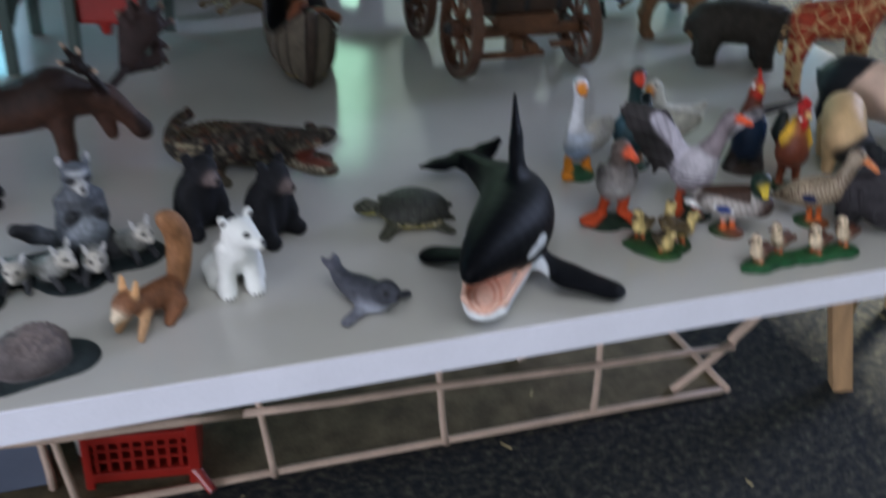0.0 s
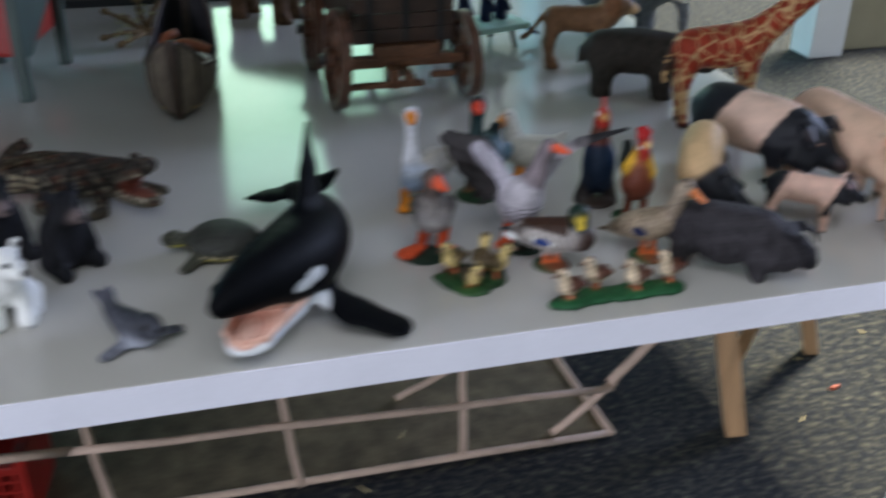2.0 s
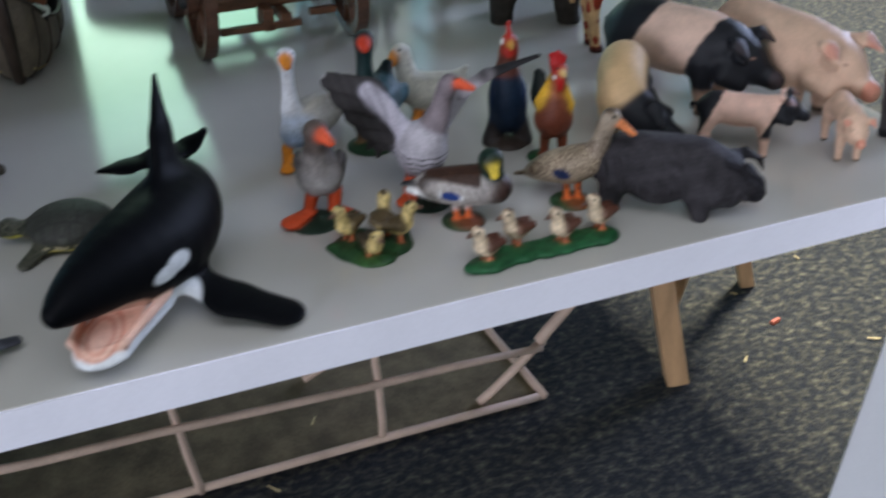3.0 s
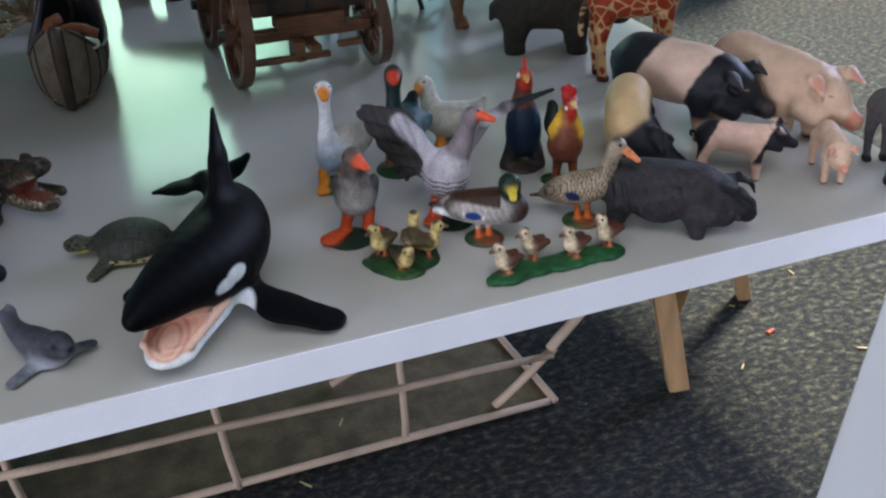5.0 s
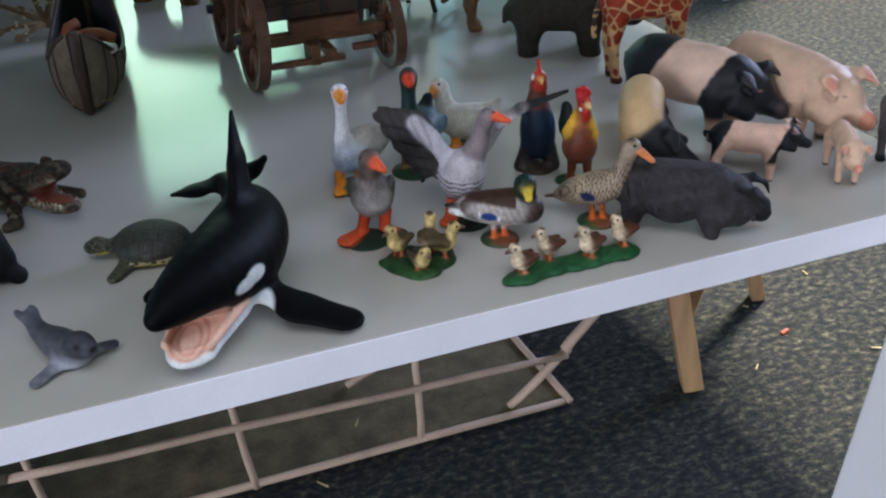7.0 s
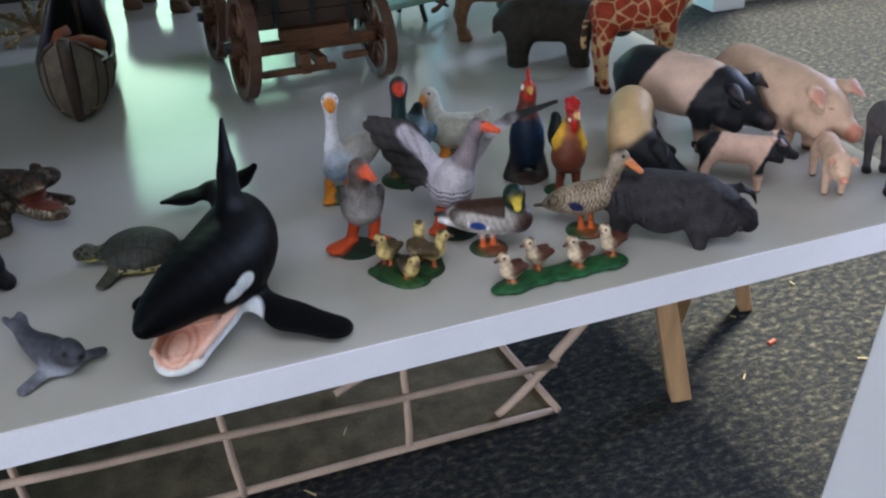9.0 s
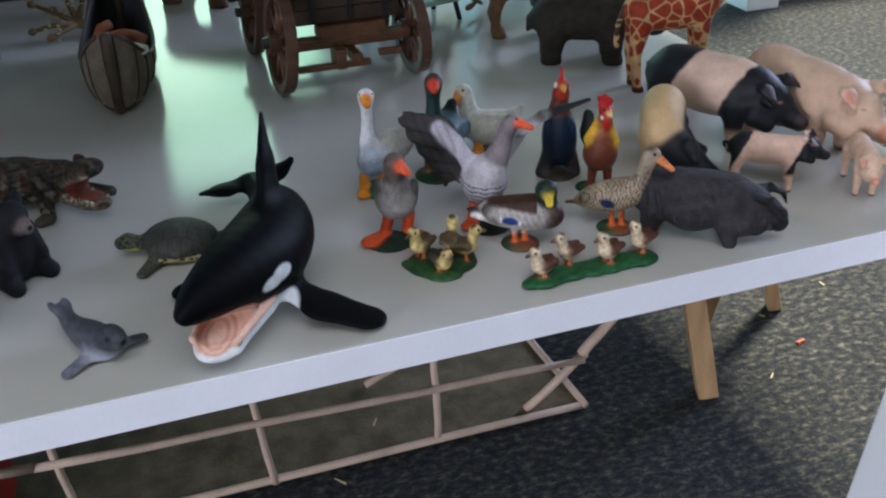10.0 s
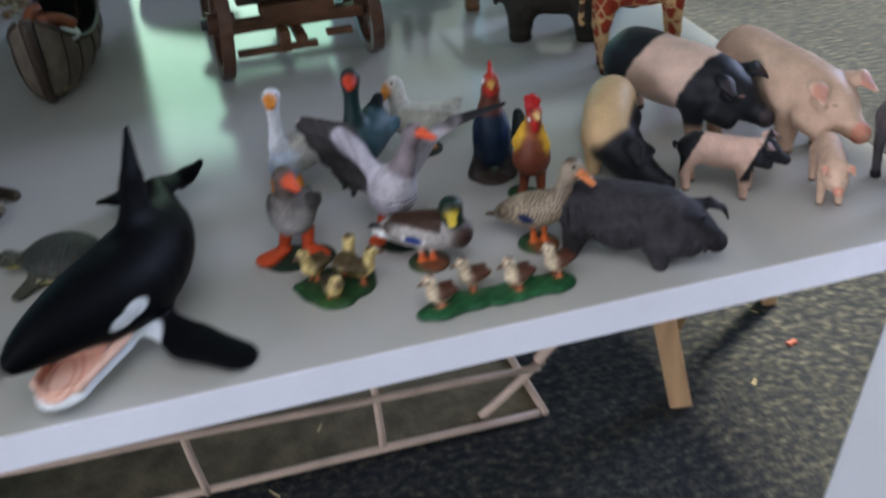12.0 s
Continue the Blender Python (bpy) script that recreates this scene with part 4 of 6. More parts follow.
f.on("leg_of_hind").pair((-40, 11, 10), 6.5, (-36, 27, 6), 5, CR).pair((-36, 27, 6), 4, (-24, 31, 3), 4, CR, melt=2)
f.on("body")
for k in range(16):
    for w in (-7, -2.4, 2.4, 7):
        f.ball((-88 + 7.6 * k, w, 25 + 13 * math.sin(math.pi * min(1, (k + 2) / 17)) - abs(w) * 0.3), 2.3, (70, 60, 44), None, 1.5)
for k in range(5):
    f.ball((-101 + 2.6 * k, 6 + 6 * k, 24 + 2.6 * k), 3.0, (66, 56, 42), None, 1.5)
f.on("teeth")
for k in range(8):
    f.pair((38 + 4 * k, 10 - 0.4 * k, 18), 0.9, (38 + 4 * k, 10 - 0.4 * k, 15), 0.9, (206, 192, 168), melt=0.6)
    f.pair((40 + 3.4 * k, 10 - 0.5 * k, 25 + 1.5 * k), 0.8, (40 + 3.4 * k, 10 - 0.5 * k, 28 + 1.5 * k), 0.9, (206, 192, 168), melt=0.6)
f.coat((50, 0, 22), (14, 11, 9), (112, 58, 44), 1.2).coat((60, 0, 24), (9, 8, 11), (120, 64, 48), 1.2).coat((-20, 0, 3), (70, 40, 6), CB, 3)
for k in range(7):
    for r in range(3):
        f.dots((-86 + 8 * k, 11 + (4 - abs(k - 4)) * 0.9 - r * 0.4, 11 + 5.5 * r), (3.0, 3, 2.1), (134, 124, 102), 0.5)


def croc_paint(v, c):
    side = np.clip((30 - v[:, 2]) / 10, 0, 1) * (v[:, 2] > 8)
    pale = (np.clip(wave(v, 3.4, 3.0) * 4 - 0.5, 0, 1) * (0.25 + 0.55 * side))[:, None]
    c = c * (1 - pale) + np.array(srgb(128, 120, 104)) * pale
    rust = (np.clip(wave(v, 4.5, 6.0) * 4 - 0.7, 0, 1) * 0.6)[:, None]
    c = c * (1 - rust) + np.array(srgb(96, 58, 40)) * rust
    return c * (1 - 0.6 * np.clip(wave(v, 2.2, 1.0) * 4, 0, 1))[:, None]


f.shorten(0.66).bend(30, -34)
f.put("crocodile", -0.174, 0.227, -21.8, "brown scaly toy crocodile with open jaws", "toy crocodile", ROUGH_SKIN, 0.9, 0.88,
      pattern=croc_paint)

# squirrel
f = Figure(4)
SQ, SL = (128, 84, 58), (188, 146, 108)
f.chain([(-10, 0, 14, 7.4), (6, 0, 16, 6.2), (14, 0, 18, 5)], SQ)
f.on("head").ball((20, 0, 21), 6.8, SQ).limb((23, 0, 19), 4.5, (28, 0, 16), 2.6, (226, 206, 180), melt=3)
f.on("ear").pair((17, 4, 26), 2.4, (16, 5, 33), 1.3, (222, 170, 120), melt=1.5)
f.on("leg_of_fore").pair((12, 5, 12), 3, (20, 8, 2.5), 2, SL).on("leg_of_hind").pair((-8, 7, 9), 6, (0, 9, 2.5), 3, SQ)
f.on("tail").chain([(-16, 0, 12, 4.4), (-22, -2, 24, 5.8), (-24, -3, 38, 6.4), (-19, -2, 49, 5.6), (-14, -2, 54, 4)], (150, 104, 70))
f.coat((10, 0, 8), (12, 5, 5), (224, 196, 160), 2).dots((23, 4, 22.5), 1.4, (16, 12, 10), 0.3)
f.put("squirrel", -0.256, 0.058, -138, "reddish-brown toy squirrel with upright bushy tail", "toy squirrel", MATT, 0.7,
      pattern=lambda v, c: c * (1 + 0.2 * wave(v * np.array([1, 1, 0.4]), 1.5, 3.0))[:, None])

# raccoon family on one base
f = Figure(4)
RG, RD, RL, BASE = (92, 96, 104), (46, 47, 50), (180, 178, 176), (30, 38, 40)
f.on("base").limb((4, -32, 0), 19, (14, 32, 0), 19, BASE, ((0, 0, 1), 0.16)).ball((24, -6, 0), 20, BASE, ((0, 0, 1), 0.16))
f.on("adult").chain([(2, 8, 17, 14), (3, 8, 27, 13), (2, 8, 41, 8.5)], RG).ball((9, 8, 22), 11.5, (134, 140, 148), None, 5)
f.ball((5, 8, 52), 8.4, RG).limb((10, 8, 50), 5, (16, 8, 47.5), 2.8, RL, melt=2)
for s in (1, -1):
    f.limb((4, 8 + 6 * s, 58), 2.6, (3, 8 + 8 * s, 63.5), 1.6, RG, melt=1.5).limb((4, 8 + 10 * s, 38), 4.2, (12, 8 + 10 * s, 29), 3.4, RG).limb((12, 8 + 10 * s, 29), 3.2, (17, 8 + 7 * s, 34), 2.8, RD, melt=2)
    f.limb((4, 8 + 12 * s, 10), 6, (15, 8 + 13 * s, 5), 4.4, RD)
    f.coat((11, 8 + 4.6 * s, 52.5), (4, 3.2, 2.2), (26, 26, 30), 0.5).coat((3, 8 + 8 * s, 62), (3, 1.6, 3), (186, 184, 186), 0.5)
f.coat((11, 8, 56.4), (4, 7, 1.2), (170, 172, 176), 0.6).coat((1, 8, 38), (14, 14, 2), RD, 1.5).coat((17.5, 8, 49), 1.5, (10, 10, 10), 0.3)
f.on("tail").limb((-8, -2, 8), 5, (-14, -16, 12), 5, RG).limb((-14, -16, 12), 5, (-12, -26, 18), 4, RD)
KIT = 1.28
for k, (px, py, a, up) in enumerate(((22, -34, -20, 0), (28, -15, 30, 1), (30, 6, -10, 0), (20, 32, 20, 1))):
    f.on(f"kit_of_{k}")
    c, n = math.cos(radians(a)), math.sin(radians(a))
    at = lambda u, w, h: (px + (c * u - n * w) * KIT, py + (n * u + c * w) * KIT, 2 + (h - 2) * KIT)
    f.chain([(*at(-8, 0, 7), 6), (*at(-1, 0, 9), 6.6), (*at(4, 0, 12 + 3 * up), 5.6)], (142, 142, 138), 2.5).limb(at(7, 0, 13 + 3 * up), 5.6, at(11, 0, 11.5 + 3 * up), 2.6, (188, 182, 172), melt=2)
    for w in (-1, 1):
        f.limb(at(5, 3.4 * w, 16.5 + 3 * up), 1.7, at(4.5, 4.6 * w, 19.5 + 3 * up), 1.1, RL, melt=0.8).limb(at(3, 4 * w, 7), 2.4, at(8, 5 * w, 3.5), 2, RD, melt=1.5)
        f.coat(at(9.4, 2 * w, 14 + 3 * up), (2, 1.6, 1.2), (30, 30, 34), 0.3)
f.put("raccoon_family", -0.297, 0.138, -76, "grey toy raccoon with kits on a dark base", "toy raccoon", MATT, 0.75, 1.0,
      pattern=lambda v, c: c * (1 + (0.3 * wave(v, 2.2, 2.0) + 0.25 * wave(v, 0.9, 1.0)) * (v[:, 2] > 4))[:, None])
f = Figure(4)
f.on("base").limb((-12, 0, 0), 15, (14, 0, 0), 15, BASE, ((0, 0, 1), 0.25))
f.on("body").chain([(-6, 0, 10, 9), (6, 0, 18, 10)], RG).on("head").ball((12, 0, 26), 8, RL).limb((16, 0, 24), 4.5, (21, 0, 22), 2.6, RL, melt=2)
f.on("ear").pair((10, 5, 32), 2.4, (9, 7, 36), 1.6, RG, melt=1.5).coat((17, 0, 27), (4, 8, 2.4), (34, 34, 38), 0.5)
f.on("leg").pair((10, 6, 14), 3.6, (16, 8, 4), 3, RD)
f.put("raccoon", -0.346, 0.112, -91, "grey toy raccoon crouching on a dark base", "toy raccoon", MATT, 0.8,
      pattern=lambda v, c: c * (1 + 0.4 * wave(v, 2.2, 5.0))[:, None])

# hedgehog on a slab
f = Figure(4)
f.on("base").limb((-18, 0, 0), 19, (20, 0, 0), 18, (44, 52, 54), ((0, 0, 1), 0.2))
f.on("body").ball((0, 0, 11), 18, (100, 92, 92), ((0, 0, 1), 0.66)).limb((-7, 0, 10), 14, (8, 0, 10), 14, (100, 92, 92)).on("head").limb((18, 0, 7.5), 6, (28, 0, 6), 3, (128, 114, 106))
f.on("body")
random.seed(9)
for k in range(170):
    a, b = random.uniform(0, 2 * math.pi), random.uniform(0.1, 1.25)
    p = (14 * math.sin(b) * math.cos(a) * 1.35, 15.5 * math.sin(b) * math.sin(a), 11 + 14 * math.cos(b))
    f.limb((p[0] * 0.95, p[1] * 0.95, p[2] - 1), 1.2, (p[0] * 1.07 - 1.5, p[1] * 1.1, p[2] + 1), 0.6, (122, 110, 108), melt=0.8)
f.dots((22, 4, 10), 1.1, (10, 10, 10), 0.3)
f.put("hedgehog", -0.317, 0.031, 196.5, "grey-brown toy hedgehog on a dark slab", "toy hedgehog", ROUGH_SKIN, 0.8, 0.88)

# moose
f = Figure(9)
MO = (66, 42, 32)
f.chain([(-66, 0, 82, 19), (-25, 0, 86, 21), (2, 0, 95, 24)], MO).chain([(12, 0, 95, 20), (30, 0, 90, 14), (44, 0, 88, 11)], MO, 5)
f.on("head").chain([(46, 0, 90, 11.5), (56, 0, 80, 9.5), (68, 0, 66, 8), (75, 0, 57, 9)], MO, 4).on("dewlap").limb((44, 0, 74), 9, (49, 0, 55), 5.5, MO, ((0, 1, 0), 0.5), 4)
f.on("ear").pair((42, 8, 97), 4, (36, 13, 114), 2.4, (54, 34, 28), ((1, 0, 0), 0.5), 2)
AN = (46, 30, 28)
f.on("antler").limb((50, 6, 92), 4, (66, 24, 104), 4.5, AN, None, 3).limb((70, 27, 110), 9, (82, 36, 138), 19, AN, ((0.15, 0.9, -0.35), 0.25), 3).limb((84, 38, 142), 15, (96, 44, 140), 9, AN, ((0.15, 0.9, -0.35), 0.25), 3)
f.limb((72, 27, 106), 7, (94, 32, 108), 7, AN, ((0.1, 0.9, -0.4), 0.3), 3)
for ex, ez, r in ((66, 150, 2.5), (76, 163, 2.5), (90, 164, 2.5), (104, 154, 2.5), (112, 140, 2.5), (106, 116, 2.2), (104, 103, 2.2)):
    f.limb((84 + (ex - 84) * 0.55, 37, 132 + (ez - 132) * 0.55), 5, (ex, 42, ez), r, AN, None, 3)
    f.coat((ex, 42, ez), 3.2, (128, 98, 84), 0.8)
f.on("antler_of_right").limb((46, -7, 97), 4, (38, -20, 114), 4.2, AN, None, 3).limb((37, -22, 116), 5, (26, -32, 134), 7, AN, ((0.9, 0.2, 0.3), 0.35), 3)
for ex, ey, ez in ((42, -30, 124), (30, -38, 146), (18, -40, 152), (14, -42, 138)):
    f.limb((30, -28, 126), 3.5, (ex, ey, ez), 2, AN, None, 3)
    f.coat((ex, ey, ez), 3.4, (196, 168, 146), 0.8)
f.on("leg_of_fore").pair((8, 10, 76), 11, (10, 12, 40), 6, MO, melt=6).pair((10, 12, 40), 6, (12, 12, 6), 4.6, (72, 44, 34)).pair((12, 12, 6), 5, (16, 12, 3), 5, (36, 28, 26))
f.on("leg_of_hind").pair((-58, 10, 70), 13, (-64, 12, 40), 6.5, MO, melt=6).pair((-64, 12, 40), 6, (-58, 12, 6), 4.6, (72, 44, 34)).pair((-58, 12, 6), 5, (-54, 12, 3), 5, (36, 28, 26))
f.dots((55, 9, 86), 1.8, (12, 10, 8), 0.4)


def moose_paint(v, c):
    dark = np.clip((v[:, 2] - 86) / 18 + 0.6 * wave(v, 14.0, 2.0), 0, 1) * (v[:, 0] < 50)
    dark = np.maximum(dark, np.clip((v[:, 0] - 66) / 6, 0, 1) * (v[:, 2] < 75))
    dark = np.maximum(dark, np.clip((34 - v[:, 2]) / 20, 0, 1))[:, None]
    return c * (1 - 0.62 * dark) * (1 + 0.2 * wave(v * np.array([1, 1, 0.5]), 3.0, 1.0))[:, None]


f.put("moose", -0.300, 0.220, 0, "dark brown toy moose with broad antlers", "toy moose", MATT, 1.4, 0.72, pattern=moose_paint)

# ---------------------------------------------------------------- geese, ducks and hens

GRN, DGRN, ORG = (38, 76, 46), (26, 46, 34), (204, 78, 40)


# grey goose that stands upright on big orange feet
f = Figure(5)
G1, G2 = (132, 124, 120), (172, 166, 164)
f.on("base").ball((2, 2, 0), 15, DGRN, ((0, 0, 1), 0.22), 1.5).ball((0, 18, 0), 12, DGRN, ((0, 0, 1), 0.3), 1.5)
f.on("leg").limb((0, 3, 20), 4, (0, 0, 8), 3.4, ORG, melt=3).limb((0, 0, 6), 4.4, (8, -10, 4), 6.4, ORG, ((0, 0, 1), 0.42), 2)
f.on("leg_of_right").limb((-1, 15, 19), 4, (0, 14, 9), 3.4, ORG, melt=3).limb((0, 15, 7), 4.4, (6, 22, 5), 6, ORG, ((0, 0, 1), 0.42), 2)
f.on("body").chain([(-14, 10, 29, 8), (-4, 8, 30, 12), (1, 7, 31, 12), (3, 7, 40, 8.5)], G1).limb((-18, 11, 29), 6, (-28, 13, 29), 3, (70, 66, 64))
f.on("wing").limb((0, -4, 37), 6, (-18, -1, 29), 4, (88, 82, 80), ((0, 1, 0), 0.4), 3).on("wing_of_right").limb((0, 19, 37), 6, (-18, 21, 29), 4, (88, 82, 80), ((0, 1, 0), 0.4), 3)
f.on("head").chain([(4, 7, 46, 6), (5, 7, 53, 5.2), (6, 7, 57.5, 6.2)], (92, 80, 74))
f.on("beak").limb((10, 10, 57), 4, (14, 15, 53.5), 2.2, (226, 92, 56), melt=0.6)
f.coat((10, 7, 27), (8, 13, 9), G2, 4).coat((9, 1.4, 60), 1.1, (12, 12, 12), 0.3).coat((6, 13.4, 60), 1.1, (12, 12, 12), 0.3)
f.put("grey_goose", 0.0248, 0.1004, -106.3, "grey toy goose upright on big orange feet", "toy goose", MATT, 0.7, 0.93,
      pattern=lambda v, c: c * (1 + (-0.16 + 0.22 * wave(v, 1.3, 3.0) + 0.4 * wave(v, 4.0, 1.0)) * ((v[:, 2] > 20) & (v[:, 2] < 50)))[:, None])

# tall white-necked goose with a blue-white breast
f = Figure(5)
f.on("base").ball((2, 5, 0), 11, (34, 82, 52), ((0, 0, 1), 0.75), 1.5)
f.on("leg").limb((4, -4, 13), 3, (6, -4, 3), 2.8, (226, 138, 40)).limb((6, -4, 3), 3.4, (11, -5, 3), 3.8, (226, 138, 40), ((0, 0, 1), 0.5), 2)
f.on("leg_of_right").limb((2, 9, 13), 3, (4, 10, 3), 2.8, (226, 138, 40))
f.on("body").chain([(-18, 24, 29, 7), (-10, 14, 27, 11), (-3, 5, 25, 9.5), (1, 2, 23, 8.5)], (176, 172, 164)).ball((2, 2, 22), 8.2, (150, 172, 202), None, 4)
f.on("wing").limb((-4, 14, 32), 7, (-20, 27, 32), 5, (170, 164, 152), ((0.7, 0.7, 0), 0.45), 3)
f.on("head").chain([(0, 0, 32, 5.8), (0, 0, 42, 3.9), (0, 0, 56, 3.1), (0, 0, 63, 3.6), (0.5, 0, 66.5, 5.0)], (226, 226, 230), 2)
f.on("beak").limb((4.5, 0, 66), 3.8, (8, 0.5, 64), 2.8, (226, 138, 44), melt=0.8)
f.coat((3, 4.6, 69), 1.1, (14, 14, 14), 0.3).coat((3, -4.6, 69), 1.1, (14, 14, 14), 0.3).coat((5, 2, 30), (6, 9, 3.5), (196, 206, 222), 2)
f.put("white_goose", 0.0355, 0.1678, -105.5, "tall white toy goose with a pale blue breast", "toy goose", MATT, 0.7, 1.0)

# dark teal bird with a red face
f = Figure(5)
TL = (28, 50, 50)
f.on("base").ball((2, 2, 0), 15, (40, 66, 44), ((0, 0, 1), 0.3), 1.5)
f.on("leg").limb((2, -3, 12), 3, (4, -4, 2), 2.6, (120, 90, 60)).on("leg_of_right").limb((2, 8, 12), 3, (4, 9, 2), 2.6, (120, 90, 60))
f.on("body").chain([(-20, 12, 30, 7), (-10, 8, 27, 12), (1, 3, 23, 13.5)], (48, 74, 80))
f.on("tail").limb((-16, 10, 34), 6, (-22, 13, 42), 4, (26, 36, 38), ((1, -0.5, 1), 0.5))
f.on("wing").limb((0, 14, 26), 8, (-18, 22, 26), 6, (70, 100, 112), ((0.6, 0.8, 0), 0.4), 3).on("wing_of_left").limb((2, -9, 26), 8, (-16, -2, 27), 6, (70, 100, 112), ((0.4, -0.9, 0), 0.4), 3)
f.on("head").chain([(1, 1, 34, 7), (0.5, 0.5, 44, 4.6), (0, 0.5, 58, 4.1), (0.5, 1, 66, 5.8)], TL)
f.on("beak").limb((4.5, 1, 65.5), 4, (8, 1.5, 63.5), 2.8, (206, 66, 42), melt=0.8)
f.put("teal_goose", 0.0831, 0.1775, -109.4, "dark teal toy bird with a red face", "toy goose", GLOSSY, 0.7)

# goose with spread wings
f = Figure(5)
LG, LW = (186, 180, 186), (52, 48, 48)
f.on("base").ball((3, 4, 0), 14, DGRN, ((0, 0, 1), 0.25), 1.5)
f.on("leg").limb((2, -4, 18), 3, (5, -6, 4), 3, (206, 84, 46)).limb((5, -6, 4), 3.4, (10, -8, 3.5), 4.4, (206, 84, 46), ((0, 0, 1), 0.5), 2)
f.on("leg_of_right").limb((1, 6, 18), 3, (3, 8, 4), 3, (206, 84, 46))
f.on("body").chain([(-20, -5, 25, 6), (-9, -2, 26, 10), (1, 2, 29, 12.5), (4, 5, 38, 10)], LG)
f.on("tail").limb((-20, -5, 25), 6, (-34, -9, 23), 4, LW, ((0, 0, 1), 0.4))
f.on("head").chain([(4, 8, 44, 7), (6, 12, 54, 5), (7, 14, 63, 3.9), (9, 17, 70.5, 4.7)], (130, 118, 122))
f.on("beak").limb((12, 21.5, 71), 3, (15, 28.5, 69.5), 1.6, (228, 92, 56), melt=0.6)
f.on("wing").limb((0, -6, 39), 5.4, (-2, -16, 53), 4.4, (188, 182, 192), ((1, 0, 0.2), 0.45)).limb((-2, -16, 53), 4.4, (-4, -25, 61), 3.6, (180, 174, 184), ((1, 0, 0.2), 0.4), 3)
for y0, z0, r0, y1, z1, r1 in ((-24, 62, 6.5, -45, 66, 5), (-23, 56, 9, -38, 58, 7.5), (-19, 48, 9.5, -31, 49, 8.5), (-15, 40, 9, -25, 40, 8), (-13, 33, 7, -21, 31, 5)):
    f.limb((-5, y0, z0), r0, (-7, y1, z1), r1, LW, ((1, 0.1, 0.25), 0.17), 4)
f.limb((-6, -20, 31), 2.4, (-7, -22, 23), 1.6, LW, ((1, 0, 0), 0.5), 1.5).limb((-6, -25, 33), 2.2, (-8, -27, 27), 1.5, LW, ((1, 0, 0), 0.5), 1.5)
f.on("wing_of_right").limb((-5, 12, 42), 6, (-6, 24, 60), 5, (190, 184, 192), ((0.9, 0.2, -0.4), 0.4)).limb((-6, 24, 60), 5, (-7, 36, 68), 3.8, (168, 160, 164), ((0.6, -0.4, 0.8), 0.3), 3)
f.limb((-7, 36, 68), 3.8, (-10, 63, 77), 1.5, (34, 32, 34), ((0.6, -0.3, 0.8), 0.34), 1.5)
f.coat((-6, -52, 70), (6, 5, 3), (186, 182, 180), 0.6).coat((13, 14.5, 74), 1.1, (12, 12, 12), 0.3).coat((12, 20, 74), 1.0, (12, 12, 12), 0.3).coat((8, 13, 76), (5, 4, 2.4), (84, 74, 76), 1)


def breast_bars(v, c):
    k = ((np.sin(v[:, 2] * 1.9 + np.sin(v[:, 1] * 0.8)) > 0.55) & (v[:, 2] < 31) & (v[:, 2] > 15) & (v[:, 0] > -14) & (np.abs(v[:, 1]) < 16))[:, None]
    feather = 1 - 0.25 * ((np.sin(v[:, 1] * 1.1 + v[:, 2] * 0.5) > 0.3) & (v[:, 1] < -15))
    return np.where(k, np.array(srgb(84, 80, 84)), c) * feather[:, None]


f.put("winged_goose", 0.0859, 0.0997, -112.4, "grey and white toy goose with spread wings", "toy goose", MATT, 0.7, pattern=breast_bars)

# small white goose behind
f = Figure(5)
f.on("base").ball((2, 3, 0), 12, DGRN, ((0, 0, 1), 0.3), 1.5)
f.on("leg").limb((4, -4, 12), 3, (6, -5, 3), 3.4, (214, 130, 50)).on("leg_of_right").limb((2, 6, 10), 3, (4, 7, 3), 3, (214, 130, 50))
f.on("body").chain([(2, -8, 21, 10), (-2, 4, 18, 11.5), (-6, 16, 20, 8.5)], (200, 196, 182))
f.on("tail").limb((-7, 19, 23), 5, (-9, 25, 30), 2.4, (200, 196, 184))
f.on("wing").limb((6, 0, 23), 6, (2, 18, 23), 4, (178, 174, 160), ((1, 0.2, 0), 0.4), 3)
f.on("head").chain([(1, -11, 29, 6.5), (0, -13, 37, 5), (0, -15, 44, 6)], (208, 204, 194))
f.on("beak").limb((3, -18, 43), 3.8, (7, -21, 38), 2.2, (222, 138, 54), melt=0.8)
f.coat((4.5, -15, 47), 1.1, (12, 12, 12), 0.3)
f.put("white_goose", 0.1293, 0.1997, -112.6, "cream-white toy goose on a dark green base", "toy goose", MATT, 0.7)

# dark blue cock with red neck and comb
f = Figure(5)
f.on("base").ball((2, 0, 0), 12, (60, 50, 44), ((0, 0, 1), 0.35), 2)
f.on("leg").limb((1, -7, 14), 4.4, (3, -10, 3), 5, (54, 48, 46)).on("leg_of_right").limb((0, 8, 14), 4.4, (-1, 10, 3), 5, (62, 56, 54))
f.on("body").chain([(0, 0, 16, 9), (0, 0, 27, 11), (0, -0.5, 38, 9)], (22, 38, 58))
f.on("wing").limb((3, -8, 34), 5.5, (0, -8, 17), 4.6, (24, 38, 66), ((0.3, 1, 0), 0.4), 3).on("wing_of_right").limb((2, 8, 34), 5.5, (-1, 8, 17), 4.6, (26, 48, 78), ((-0.3, 1, 0), 0.4), 3)
f.on("tail").limb((-10, 2, 22), 8, (-18, 4, 10), 6, (22, 32, 50), ((1, 0, 0.3), 0.5))
f.on("head").limb((0, -1, 45), 7.4, (0, -0.5, 55), 5, (96, 52, 40), melt=3).limb((0, 0, 58), 5.4, (1, 0, 63), 5, (150, 52, 38), melt=3)
